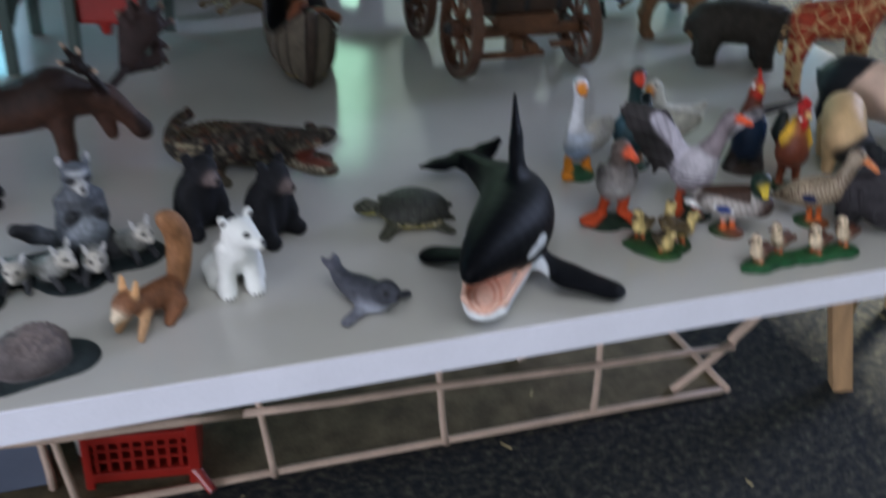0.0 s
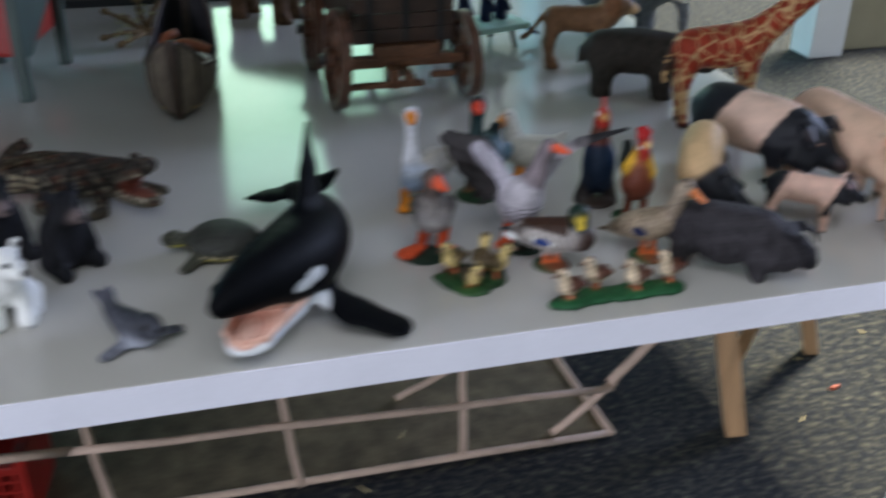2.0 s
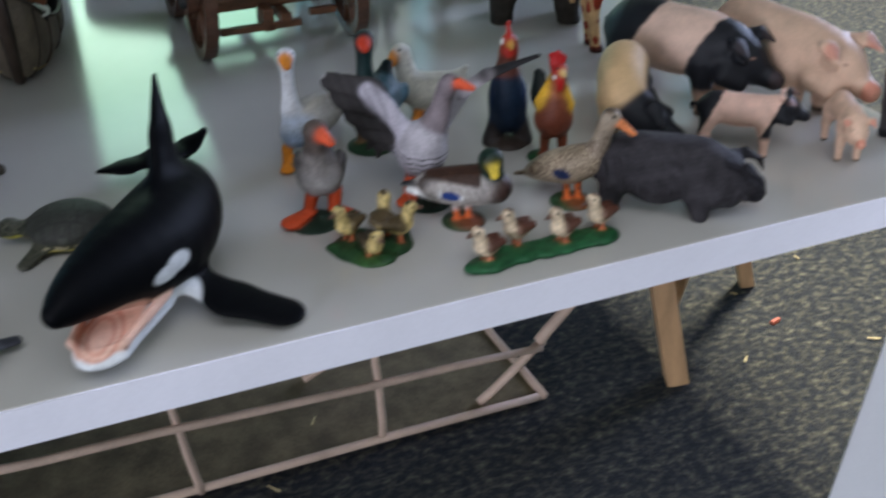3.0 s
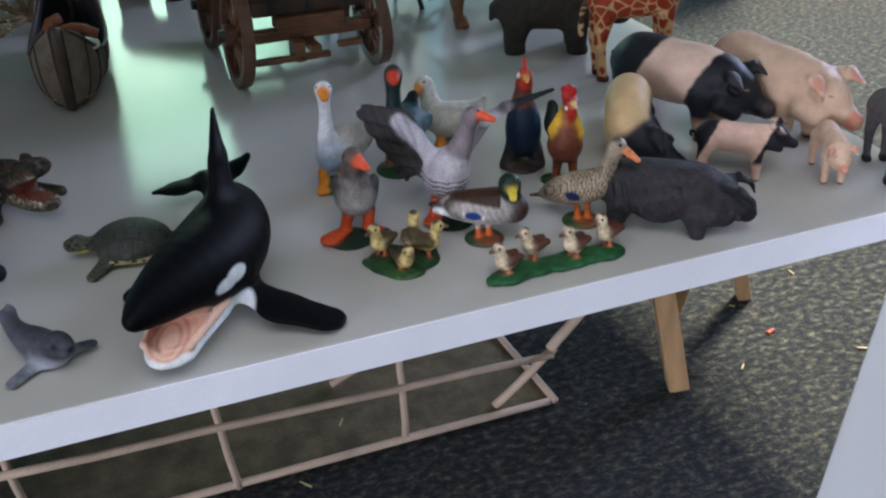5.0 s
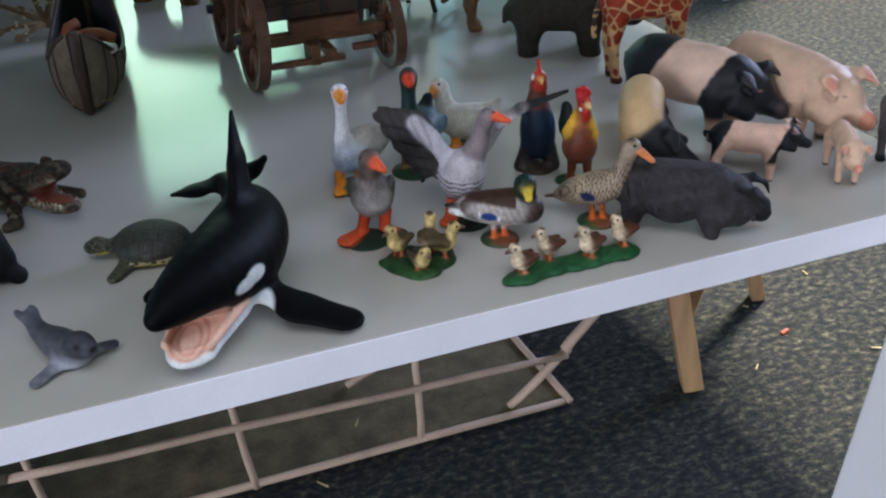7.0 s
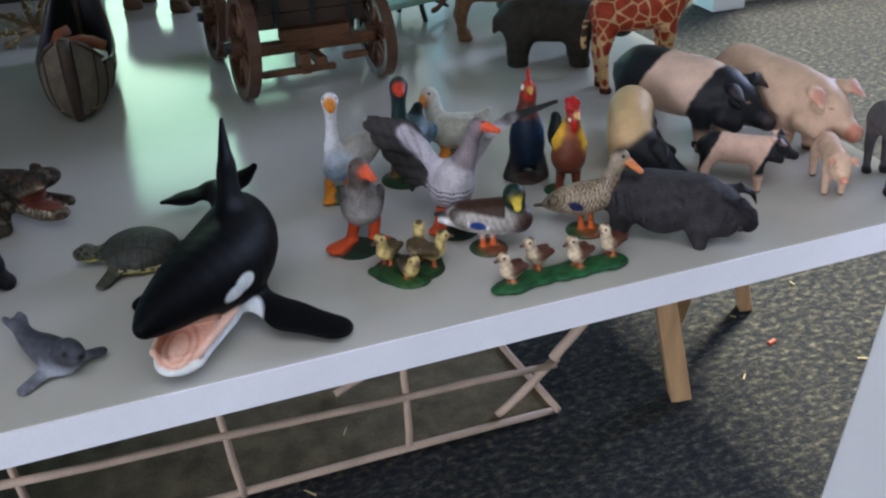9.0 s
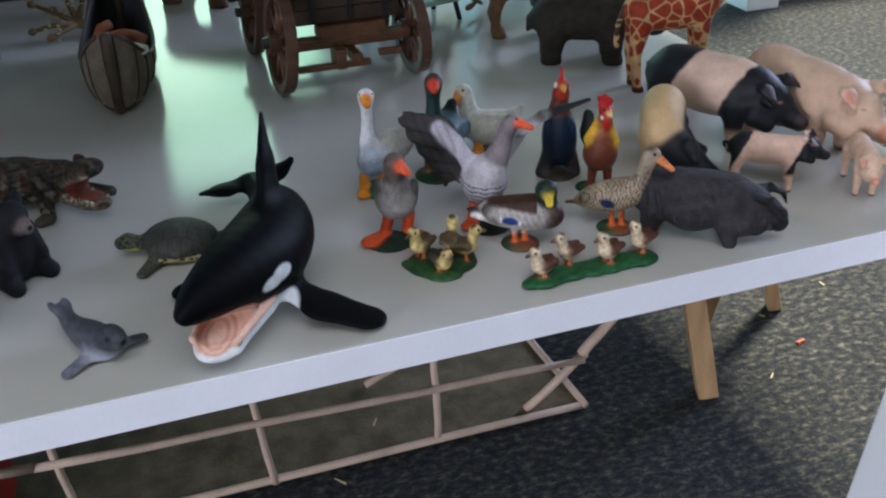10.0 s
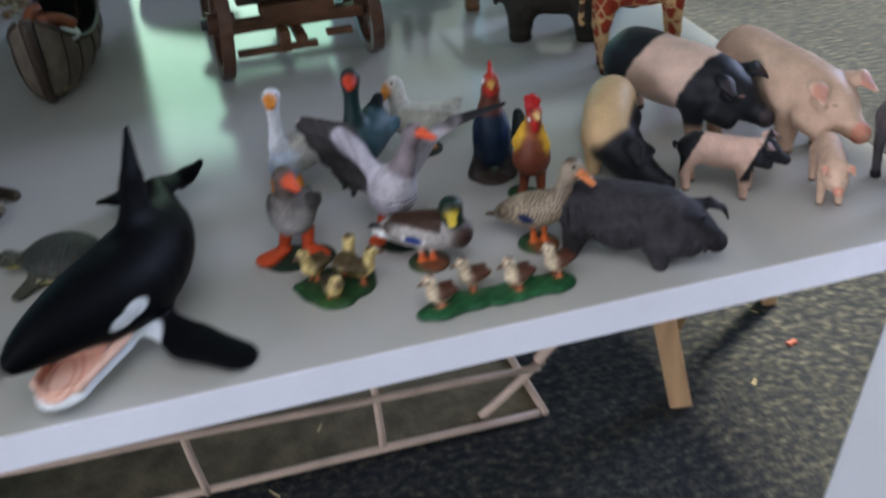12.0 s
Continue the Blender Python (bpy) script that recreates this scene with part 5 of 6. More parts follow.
f.on("comb").limb((0, 0, 67), 3, (-1, -0.5, 73), 2, (184, 44, 32), ((0, 1, 0), 0.55), 1.5).limb((3, 0, 67), 2.4, (4, 0, 71), 1.6, (184, 44, 32), ((0, 1, 0), 0.55), 1.5)
f.on("beak").limb((5, 1, 63), 2, (9, 2, 61.5), 1, (214, 160, 76), melt=0.8)
f.coat((3.5, -4, 64), (1.8, 1.6, 2), (230, 226, 220), 0.3).coat((5, 0, 58), (2.5, 3, 3), (186, 50, 38), 0.6)
f.put("blue_cock", 0.1611, 0.1472, -117.1, "dark blue toy cock with a red comb", "toy cock", GLOSSY, 0.7)

# brown rooster with a yellow collar
f = Figure(4)
f.on("base").ball((2, 1, 0), 11, DGRN, ((0, 0, 1), 0.3), 1.5).ball((-2, -6, 0), 8, (40, 70, 44), ((0, 0, 1), 0.5), 1.5)
f.on("leg").limb((0, -3, 18), 3.4, (2, -4, 3), 2.2, (120, 62, 40)).on("leg_of_right").limb((0, 6, 18), 3.4, (2, 7, 3), 2.2, (120, 62, 40))
f.on("body").chain([(-6, 0, 27, 8.5), (1, 1, 26, 10.2), (2, 2, 36, 8)], (112, 58, 40))
f.on("tail").limb((-9, -8, 48), 4, (-8, -8, 34), 5.5, (20, 28, 26), ((0.8, -0.5, 0), 0.5)).limb((-12, -8, 45), 4, (-14, -9, 34), 5, (22, 32, 28), ((0.8, -0.5, 0), 0.5), 2)
f.on("head").limb((2, 2, 42), 6, (3, 3, 52), 4.2, (134, 66, 44), melt=3).ball((3.5, 3, 56), 4.6, (166, 36, 34), None, 1.5)
f.on("comb").limb((3, 1, 60), 3.6, (3, 3, 62), 3.6, (176, 32, 32), ((1, 0.2, 0), 0.5), 1.5).ball((2, -1, 63.5), 2.2, (176, 32, 32), None, 1).ball((3, 2, 65), 2.2, (176, 32, 32), None, 1).ball((3, 5, 63), 2, (176, 32, 32), None, 1)
f.on("beak").limb((7, 5, 56), 2, (10, 6.5, 55), 1, (222, 186, 120), melt=0.8).on("wattle").limb((7, 4, 52), 2.2, (7, 4, 47), 1.8, (182, 34, 32), melt=1)
f.on("collar").limb((4, -2, 47), 3.4, (5, -6, 37), 4.6, (212, 164, 50), ((1, -0.6, 0.2), 0.4), 1.5).limb((4, 6, 46), 3.2, (5, 9, 36), 4, (212, 164, 50), ((1, 0.6, 0.2), 0.4), 1.5).limb((-2, 1, 48), 4.5, (-5, 0, 40), 5, (206, 158, 48), None, 1.5)
f.coat((7, 0.5, 53), (1.6, 1.2, 1.4), (232, 228, 220), 0.3).coat((7, 2, 58), 0.9, (10, 10, 10), 0.3)
f.put("rooster", 0.1734, 0.1151, -119.5, "brown toy rooster with yellow collar, red comb", "toy rooster", GLOSSY, 0.65)

# mallard drake, head turned aside
f = Figure(3)
f.on("base").ball((0, 0, 0), 11.5, (44, 66, 44), ((0, 0, 1), 0.3), 1.5).ball((2, 2, 1), 8.5, (116, 62, 38), ((0, 0, 1), 0.34), 1)
f.on("leg").limb((2, -4, 14), 1.8, (3, -3, 3), 1.8, (206, 96, 46)).on("leg_of_right").limb((1, 2, 14), 1.8, (2, 3, 3), 1.8, (206, 96, 46))
f.on("body").chain([(-1, -22, 21, 4), (0, -12, 21, 8), (1, 3, 21.5, 9.5), (3, 14, 22.5, 8.4)], (176, 168, 162)).ball((4, 17, 22), 8, (58, 38, 32), None, 3)
f.on("wing").limb((6.6, 6, 26), 5, (4, -19, 24), 3.6, (60, 48, 42), ((1, 0, 0.3), 0.5), 1.5).on("wing_of_far").limb((-6.6, 6, 26), 5, (-5, -19, 24), 3.6, (60, 48, 42), ((1, 0, -0.3), 0.5), 1.5).on("body").limb((0, 8, 29), 4.2, (-1, -16, 26), 3.6, (56, 42, 36), None, 2)
f.on("tail").limb((0, -20, 23), 3.6, (0, -30, 22), 2, (30, 28, 30), ((0, 0, 1), 0.5), 1.5).limb((2, -28, 19.4), 1.8, (3, -16, 17), 2.4, (226, 224, 222), None, 1)
f.on("head").chain([(4, 15, 28, 5.4), (5, 14.5, 34, 4.8), (6, 14, 38.5, 6.2)], (22, 44, 36), 2)
f.on("beak").limb((11, 15, 38), 3, (14, 16, 33.5), 2.3, (206, 178, 60), ((0.7, 0, 0.7), 0.6), 0.8)
f.coat((9.6, -6, 19.5), (2.5, 5, 2.7), (34, 62, 128), 0.3).coat((9.6, -11.6, 20), (2.5, 0.8, 2.6), (224, 224, 224), 0.25).coat((9.6, -0.4, 18.6), (2.5, 0.8, 2.2), (224, 224, 224), 0.25)
f.coat((2, -4, 12.5), (9, 14, 3.5), (206, 198, 190), 1.6).coat((10, 11, 41), 1, (8, 8, 8), 0.25)


def drake_paint(v, c):
    back = (np.clip((v[:, 2] - 25.0 + 0.08 * v[:, 1]) / 2.0, 0, 1) * (v[:, 1] < 9) * (v[:, 2] < 34))[:, None]
    c = c * (1 - back) + np.array(srgb(64, 44, 34)) * back
    bars = np.clip(np.sin(v[:, 1] * 1.6 + v[:, 2] * 0.7) - 0.3, 0, 1) * (v[:, 2] > 12) * (v[:, 2] < 30)
    return c * (1 - 0.35 * bars)[:, None] * (1 + 0.22 * wave(v, 2.4, 2.0))[:, None]


f.put("mallard_drake", 0.0977, 0.0673, -114.9, "toy mallard drake with green head on a base", "toy duck", GLOSSY, 0.55,
      pattern=drake_paint)

# speckled brown duck
f = Figure(3)
f.on("base").ball((0, 0, 0), 11.5, (44, 76, 48), ((0, 0, 1), 0.3), 1.5).ball((2, 3, 1), 8.5, (128, 70, 40), ((0, 0, 1), 0.34), 1)
f.on("leg").limb((2, -3, 14), 1.8, (3, -2, 3), 1.8, (206, 100, 46)).on("leg_of_right").limb((1, 3, 14), 1.8, (2, 4, 3), 1.8, (206, 100, 46))
BD, BL, BH = (104, 82, 64), (168, 150, 126), (150, 134, 116)
f.on("body").chain([(-6, -23, 14, 3), (-3, -14, 18, 6.8), (0, -2, 22, 9.2), (2, 9, 26, 8)], BL)
f.on("tail").limb((-6, -22, 14), 3, (-9, -30, 11), 1.8, BD, ((0, 0, 1), 0.5), 1.5)
f.on("wing").limb((6, 6, 27), 4.2, (0, -20, 18), 2.6, BD, ((1, 0, 0.4), 0.5), 1.5).on("wing_of_far").limb((-5, 6, 28), 4.2, (-6, -20, 18), 2.6, BD, ((1, 0, -0.4), 0.5), 1.5).on("body").limb((0, 8, 31), 3.8, (-3, -14, 23), 3.4, (84, 66, 54), None, 2)
f.on("head").chain([(3, 12, 32, 5.6), (3, 14.5, 40, 4), (3, 16, 45, 4), (3, 18, 50.5, 5.4)], BH, 2)
f.on("beak").limb((6, 23, 49.5), 2.7, (9, 30, 45), 1.7, (214, 124, 70), ((0.3, -0.4, 1), 0.6), 0.8)
f.coat((9.4, -6, 20), (2.6, 5.4, 3.2), (26, 38, 74), 0.4).coat((7.4, 19.6, 53), 1, (8, 8, 8), 0.25).coat((3, 17, 56), (5, 5, 1.8), (96, 80, 66), 0.8)
f.put("brown_duck", 0.1591, 0.0639, -120.8, "speckled brown toy duck on a round base", "toy duck", GLOSSY, 0.55,
      pattern=lambda v, c: np.where(((wave(v, 0.62, 1) > 0.14) & (v[:, 2] > 9) & (v[:, 2] < 42) & (v[:, 2] < 26 + 0.5 * v[:, 1] + 8))[:, None], np.array(srgb(78, 60, 48)), c) * (1 + 0.2 * wave(v, 5.0, 2.0))[:, None])


def chick(f, x, y, a, body, back, s=1.0, z=6.0, head_up=1.0):
    """A small standing chick that looks along angle a."""
    c, n = math.cos(radians(a)), math.sin(radians(a))
    at = lambda u, w, h: (x + s * (c * u - n * w), y + s * (n * u + c * w), z + s * h)
    f.on(f"chick_of_{len(f.prims)}")
    f.chain([(*at(-8, 0, 8.5), 2.6 * s), (*at(0, 0, 7.5), 4.8 * s), (*at(4.5, 0, 9), 4.0 * s)], body, 2)
    f.chain([(*at(5, 0, 12), 3.2 * s), (*at(6, 0, 16 * head_up), 2.8 * s), (*at(7, 0, 19 * head_up), 3.6 * s)], body, 1.5)
    f.limb(at(10, 0, 18.4 * head_up), 1.7 * s, at(13.5, 0, 17.6 * head_up), 1.1 * s, (92, 66, 56), melt=0.6)
    for w in (-2.4, 2.4):
        f.limb(at(0, w, 4), 1.3 * s, at(1, w, -2), 1.3 * s, (172, 92, 56), melt=0.8)
        f.limb(at(1, w * 1.8, 9), 3 * s, at(-8, w * 1.4, 10), 2.2 * s, back, None, 1)
        f.coat(at(8.6, w * 1.3, 20 * head_up), 0.9 * s, (14, 12, 10), 0.25)
    f.coat(at(-4, 0, 11.5), (8 * s, 8 * s, 4 * s), back, 0.8).coat(at(5, 0, 22.4 * head_up), (3 * s, 3 * s, 1.8 * s), back, 0.6)


# goslings on a heart-shaped base
f = Figure(3).on("base")
f.ball((0, -6, 0), 17, (34, 62, 36), ((0, 0, 1), 0.24), 2).ball((-3, 7, 0), 15, (34, 62, 36), ((0, 0, 1), 0.24), 2).ball((10, 0, 0), 12, (50, 84, 44), ((0, 0, 1), 0.28), 2)
YB, YK = (200, 176, 116), (84, 70, 48)
chick(f, -4, -13, -40, YB, YK, 0.98, 5)
chick(f, -7, 5, 168, YB, YK, 0.98, 6)
chick(f, -2, 14, 100, YB, YK, 0.95, 5)
chick(f, 12, 0, 30, YB, (60, 52, 40), 0.92, 2.5, 0.85)
f.on("base")
for lx, ly, lr in ((8, -12, 5), (-12, -8, 6), (14, 8, 5), (-12, 14, 6), (4, 12, 4), (2, -22, 4)):
    f.ball((lx, ly, 2), lr * 0.9, (38, 70, 40), ((0, 0, 1), 0.4), 3.5)
f.put("gosling_figurine", 0.046, 0.061, -111, "four yellow toy goslings on a green base", "toy goslings", GLOSSY, 0.6, 0.92,
      pattern=lambda v, c: c * (1 + 0.45 * wave(v, 1.8, 2.0))[:, None])

# ducklings in a row on a green strip
f = Figure(3).on("base")
GB = (38, 92, 54)
f.limb((-34, -4, 0), 7, (-22, 0, 0), 7.5, GB, ((0, 0, 1), 0.4), 3).limb((-22, 0, 0), 7.5, (10, 2, 0), 7.5, GB, ((0, 0, 1), 0.45), 3).limb((10, 2, 0), 7.5, (34, 4, 0), 7.5, GB, ((0, 0, 1), 0.45), 3)
WB, WK = (216, 194, 164), (86, 52, 40)
chick(f, -31, -4, 195, WB, WK, 0.86, 4)
chick(f, -12, 5, 190, WB, WK, 0.86, 5)
chick(f, 10, -1, 200, WB, WK, 0.88, 5)
chick(f, 33, 5, 195, WB, WK, 0.88, 5)
f.on("base")
for lx, ly, lr in ((-40, -8, 5), (-30, -9, 6), (-22, -6, 5), (-12, -5, 6), (0, -6, 5), (10, -4, 6), (20, -3, 5), (30, -3, 6), (36, 0, 5), (-24, 5, 5), (16, 7, 5)):
    f.ball((lx, ly, 2), lr * 0.9, (34, 84, 50), ((0, 0, 1), 0.4), 4)
f.put("duckling_figurine", 0.1225, 0.0245, -4, "four cream and brown toy ducklings on green strip", "toy ducklings", GLOSSY, 0.6, 1.0,
      pattern=lambda v, c: c * (1 + 0.45 * wave(v, 1.8, 5.0))[:, None])


# ---------------------------------------------------------------- pigs and other farm animals


def pig(name, x, y, turn, body, label, size=1.0, fat=1.0, ear=None, snout=None, head_drop=0.0, cell=0.9, mat=None, sway=0.0, lift=0.0, rump=None, fore=None, leg=None):
    """rump, fore: (x, colour) paint all behind or ahead of x."""
    f = Figure(8)
    u = lift
    f.chain([(-42, 0, 35 + u, 15 * fat), (-28, 0, 37 + u, 20 * fat), (-8, 0, 35 + u, 21 * fat), (12, 0, 36 + u, 20.5 * fat), (30, 0, 39 + u, 17 * fat)], body, 6)
    f.limb((-34, 0, 44 + u), 12 * fat, (20, 0, 46 + u), 11 * fat, body)
    h = u - head_drop
    f.on("head").limb((36, sway * 0.5, 40 + u - head_drop * 0.4), 14.5, (46, sway, 38 + h), 13, body, melt=7).limb((46, sway, 36 + h), 11, (60, sway * 1.5, 29 + h), 7.4, body)
    f.pair((42, 10 + sway, 30 + h), 7, (51, 6 + sway, 25 + h), 5, body)
    f.pair((48, 6 + sway, 43 + h), 3.6, (53, 7 + sway, 41 + h), 2.6, body, melt=2.5)
    f.on("snout").limb((62, sway * 1.5, 28.5 + h), 6.4, (67, sway * 1.6, 27 + h), 6.4, body, melt=2)
    for s, tag in ((1, "ear"), (-1, "ear_of_right")):
        f.on(tag).limb((41, 10 * s + sway, 49 + h), 6, (49, 16 * s + sway, 51 + h), 5.4, body, ((0.7, 0.2 * s, 0.7), 0.36), 2.5)
        f.limb((49, 16 * s + sway, 51 + h), 5.4, (57, 18.5 * s + sway, 46 + h), 2.2, body, ((0.7, 0.2 * s, 0.7), 0.4), 2)
    for s, tag in ((1, "left"), (-1, "right")):
        f.on("leg_of_hind_" + tag).limb((-36, 10 * s, 28 + u), 12, (-41, 12 * s, 15 + u / 2), 6.4, body, melt=6).limb((-41, 12 * s, 15 + u / 2), 6, (-38, 12 * s, 3), 4.8, body, melt=3)
        f.on("leg_of_fore_" + tag).limb((24, 10 * s, 28 + u), 10.5, (27, 12 * s, 14 + u / 2), 6, body, melt=6).limb((27, 12 * s, 14 + u / 2), 5.8, (28, 12 * s, 3), 4.8, body, melt=3)
    f.on("tail").chain([(-55, 0, 38 + u, 2), (-59, 3, 37 + u, 1.8), (-59, 5, 32 + u, 1.6), (-57, 2, 31 + u, 1.4)], body, 1.5)
    f.coat((70.5, sway * 1.6 + 2.4, 27.5 + h), (3, 1.2, 1.4), (90, 50, 44), 0.4).coat((70.5, sway * 1.6 - 2.4, 27.5 + h), (3, 1.2, 1.4), (90, 50, 44), 0.4)
    if snout:
        f.coat((69, sway * 1.6, 27 + h), (4.5, 8, 8), snout, 0.8)
    for s in (1, -1):
        if ear:
            f.coat((52, 16.5 * s + sway, 50 + h), (7, 5, 5), ear, 1.2)
        f.coat((54, 8.8 * s + sway * 1.2, 40 + h), (1.7, 2, 1.5), (12, 10, 10), 0.4).coat((55, 9 * s + sway * 1.2, 42 + h), (2.6, 1.6, 0.7), (150, 116, 100), 0.4)
        f.coat((-37, 12 * s, 1.5), (6, 6, 3), (70, 56, 48), 0.8).coat((28, 12 * s, 1.5), (6, 6, 3), (70, 56, 48), 0.8)

    def coat_of(v, c):
        c = c * (1 + 0.1 * wave(v, 7.0, x * 40))[:, None]
        edge = 1.1 * wave(v, 4.0, 1.0) - 0.45 * (v[:, 2] - 36 - u)
        for lim, sign in ((rump, -1), (fore, 1)):
            if lim:
                k = np.clip(0.5 + sign * (v[:, 0] + edge - lim[0]) / 2.4, 0, 1)[:, None]
                c = c * (1 - k) + np.array(srgb(*lim[1])) * k
        if leg:
            k = (np.clip((20 + 0.9 * max(u - 6, 0) - v[:, 2]) / 6, 0, 1) * (v[:, 0] > 10))[:, None]
            c = c * (1 - k) + np.array(srgb(*leg)) * k
        return c
    return f.put(name, x, y, turn, label, "toy pig", mat or SMOOTH_SKIN, cell, size, "toy pigs", coat_of)


PK, PC, BK = (214, 178, 152), (206, 172, 128), (26, 27, 32)
PE, PS = (208, 146, 124), (214, 144, 120)
pig("saddleback_pig", 0.2885, 0.163, -65, (216, 184, 164), "black toy saddleback pig with a pink band", 0.96, 1.0, ear=(52, 44, 46), snout=(62, 52, 54), head_drop=5, lift=6, rump=(-22, BK), fore=(22, BK), leg=(204, 166, 142), sway=4)
pig("pink_pig", 0.347, 0.137, -84, PK, "pale pink toy sow standing", 1.02, 0.93, ear=PE, snout=PS, lift=1, head_drop=2, sway=4)
pig("spotted_piglet", 0.279, 0.080, -41, (222, 182, 162), "pink toy piglet with black rump and head", 0.5, 0.84, cell=1.1, sway=4, head_drop=-7, lift=15, rump=(-34, BK), fore=(33, BK), leg=(216, 176, 156), ear=(150, 120, 116))
pig("pink_piglet", 0.332, 0.0545, -115, PK, "small pale pink toy piglet standing", 0.43, 0.8, ear=PE, snout=PS, cell=1.2, lift=20, head_drop=6)

# cream pig with its black head bent down to one side
f = Figure(7)
f.chain([(-30, -4, 34, 11), (-20, -4, 37, 14), (-6, -4, 33, 14.5), (6, -2, 27, 14)], PC)
f.on("head").chain([(12, 6, 20, 12.5), (17, 15, 15, 10.5), (21, 25, 9.5, 7.5), (22, 31, 7, 6)], BK, 5)
f.on("snout").limb((22, 33, 6.5), 5.4, (22.5, 36, 6), 5.2, BK, melt=1.5)
f.on("ear").limb((14, 10, 29), 4.5, (22, 16, 27), 5, BK, ((0.5, 0.2, 0.8), 0.4), 2).limb((22, 16, 27), 5, (28, 20, 20), 2.4, BK, ((0.8, 0.3, 0.4), 0.4), 2)
f.on("ear_of_right").limb((8, 17, 24), 4, (12, 24, 22), 4, BK, ((0.2, 0.5, 0.8), 0.4), 2)
for lx, ly, tag, col in ((-24, -12, "hind_left", PC), (-24, 6, "hind_right", BK), (6, -10, "fore_left", PC), (2, 9, "fore_right", BK)):
    f.on("leg_of_" + tag).limb((lx, ly, 24), 8, (lx + 1, ly, 3), 4.6, col, melt=5)
f.on("tail").chain([(-41, -4, 36, 2), (-45, -2, 38, 1.8), (-44, 0, 34, 1.6)], PC, 1.5)
f.coat((14, 10, 20), (11, 20, 14), BK, 1.2).coat((-8, 13, 26), (26, 5, 16), BK, 1.2)
f.put("cream_pig", 0.231, 0.1275, -123.5, "cream toy pig with a black head bent down", "toy pig", SMOOTH_SKIN, 0.9, 1.0, "toy pigs",
      pattern=lambda v, c: c * (1 + 0.08 * wave(v, 6.0, 3.0))[:, None])

# pot-bellied pig, low slung, snout near the board
f = Figure(6)
PB, PD = (54, 51, 54), (34, 32, 36)
f.chain([(-38, 0, 28, 14), (-22, 0, 28, 18), (0, 0, 27, 19), (16, 0, 29, 17)], PB).ball((-8, 0, 21), 18, PB).limb((20, 0, 27), 15, (30, 0, 24), 13, PB)
f.on("head").chain([(31, 0, 25, 12.5), (38, 0, 21, 10), (43, 0, 18, 8)], PB).pair((28, 9, 16), 10, (34, 8, 14), 7, PB)
f.on("snout").limb((45, 0, 17), 7, (49, 0, 15), 7, PD, None, 1.5)
for s, tag in ((1, "ear"), (-1, "ear_of_right")):
    f.on(tag).limb((34, 7 * s, 35), 5, (44, 12 * s, 34), 5, PD, ((0.5, 0.1 * s, 0.9), 0.36), 2).limb((44, 12 * s, 34), 4.6, (51, 15 * s, 29), 3.2, PD, ((0.8, 0.3 * s, 0.5), 0.4), 2).limb((51, 15 * s, 29), 3.2, (54, 16 * s, 22), 1.2, PD, ((0.8, 0.3 * s, 0.3), 0.5), 2)
for s, tag in ((1, "left"), (-1, "right")):
    f.on("leg_of_hind_" + tag).limb((-33, 12 * s, 18), 9, (-36, 14 * s, 3), 5.2, PB, melt=4)
    f.on("leg_of_fore_" + tag).limb((15, 13 * s, 16), 8, (19, 15 * s, 3), 4.8, PB, melt=4)
f.on("tail").chain([(-51, 0, 28, 2), (-55, 2, 18, 1.6), (-54, 3, 12, 2)], PD, 1.5)
f.on("body")
for k in range(9):
    f.limb((-30 + 6.5 * k, -15, 36 - abs(k - 4)), 1.3, (-28 + 6.5 * k, 15, 37 - abs(k - 4)), 1.3, PB, None, 2.2)
for k in range(5):
    f.pair((4 + 7 * k, 18 - 1.6 * k, 36 - 2.5 * k), 1.4, (10 + 6 * k, 19 - 2 * k, 14), 1.4, PB, None, 1.4).pair((-40 + 9 * k, 17, 36), 1.3, (-36 + 9 * k, 20, 18), 1.3, PB, None, 1.6)
f.on("head")
for k in range(4):
    f.pair((28 + 4 * k, 3, 37 - 4 * k), 1.8, (32 + 4 * k, 12, 27 - 4 * k), 1.8, PB, None, 1.2)
f.dots((40, 7, 25), 1.2, (8, 8, 8), 0.3)
f.put("black_pig", 0.2035, 0.0385, -35, "dark grey wrinkled toy pot-bellied pig", "toy pig", ROUGH_SKIN, 0.75, 0.87, "toy pigs",
      pattern=lambda v, c: c * (1 + 0.3 * wave(v, 5.0, 2.0) + 0.2 * wave(v, 1.6, 4.0))[:, None])

# donkey foal
f = Figure(6)
DG = (90, 85, 87)
f.chain([(-28, 0, 56, 14), (0, 0, 55, 14.5), (16, 0, 58, 13)], DG).on("head").chain([(18, 0, 62, 10), (20, 0, 72, 8.5), (21, 0, 78, 8.5)], DG).chain([(21, 0, 80, 9), (30, 0, 70, 7), (35, 0, 61, 6)], DG)
f.ball((36, 0, 59), 5.8, (66, 62, 64), None, 3).on("ear").pair((19, 5, 86), 3.6, (16, 11, 108), 2, DG, ((1, 0.3, 0), 0.5), 2.5)
f.on("leg_of_fore").pair((18, 7, 50), 6.5, (20, 8, 26), 4, DG).pair((20, 8, 26), 4, (20, 8, 5), 3.4, (80, 75, 76), melt=3)
f.on("leg_of_hind").pair((-28, 7, 52), 9, (-32, 8, 28), 4.2, DG).pair((-32, 8, 28), 4.2, (-29, 8, 5), 3.4, (80, 75, 76), melt=3)
f.on("hoof_of_fore").pair((20, 8, 3), 4.4, (22, 8, 2), 4.4, (20, 20, 22), melt=1.5).on("hoof_of_hind").pair((-29, 8, 3), 4.4, (-27, 8, 2), 4.4, (20, 20, 22), melt=1.5)
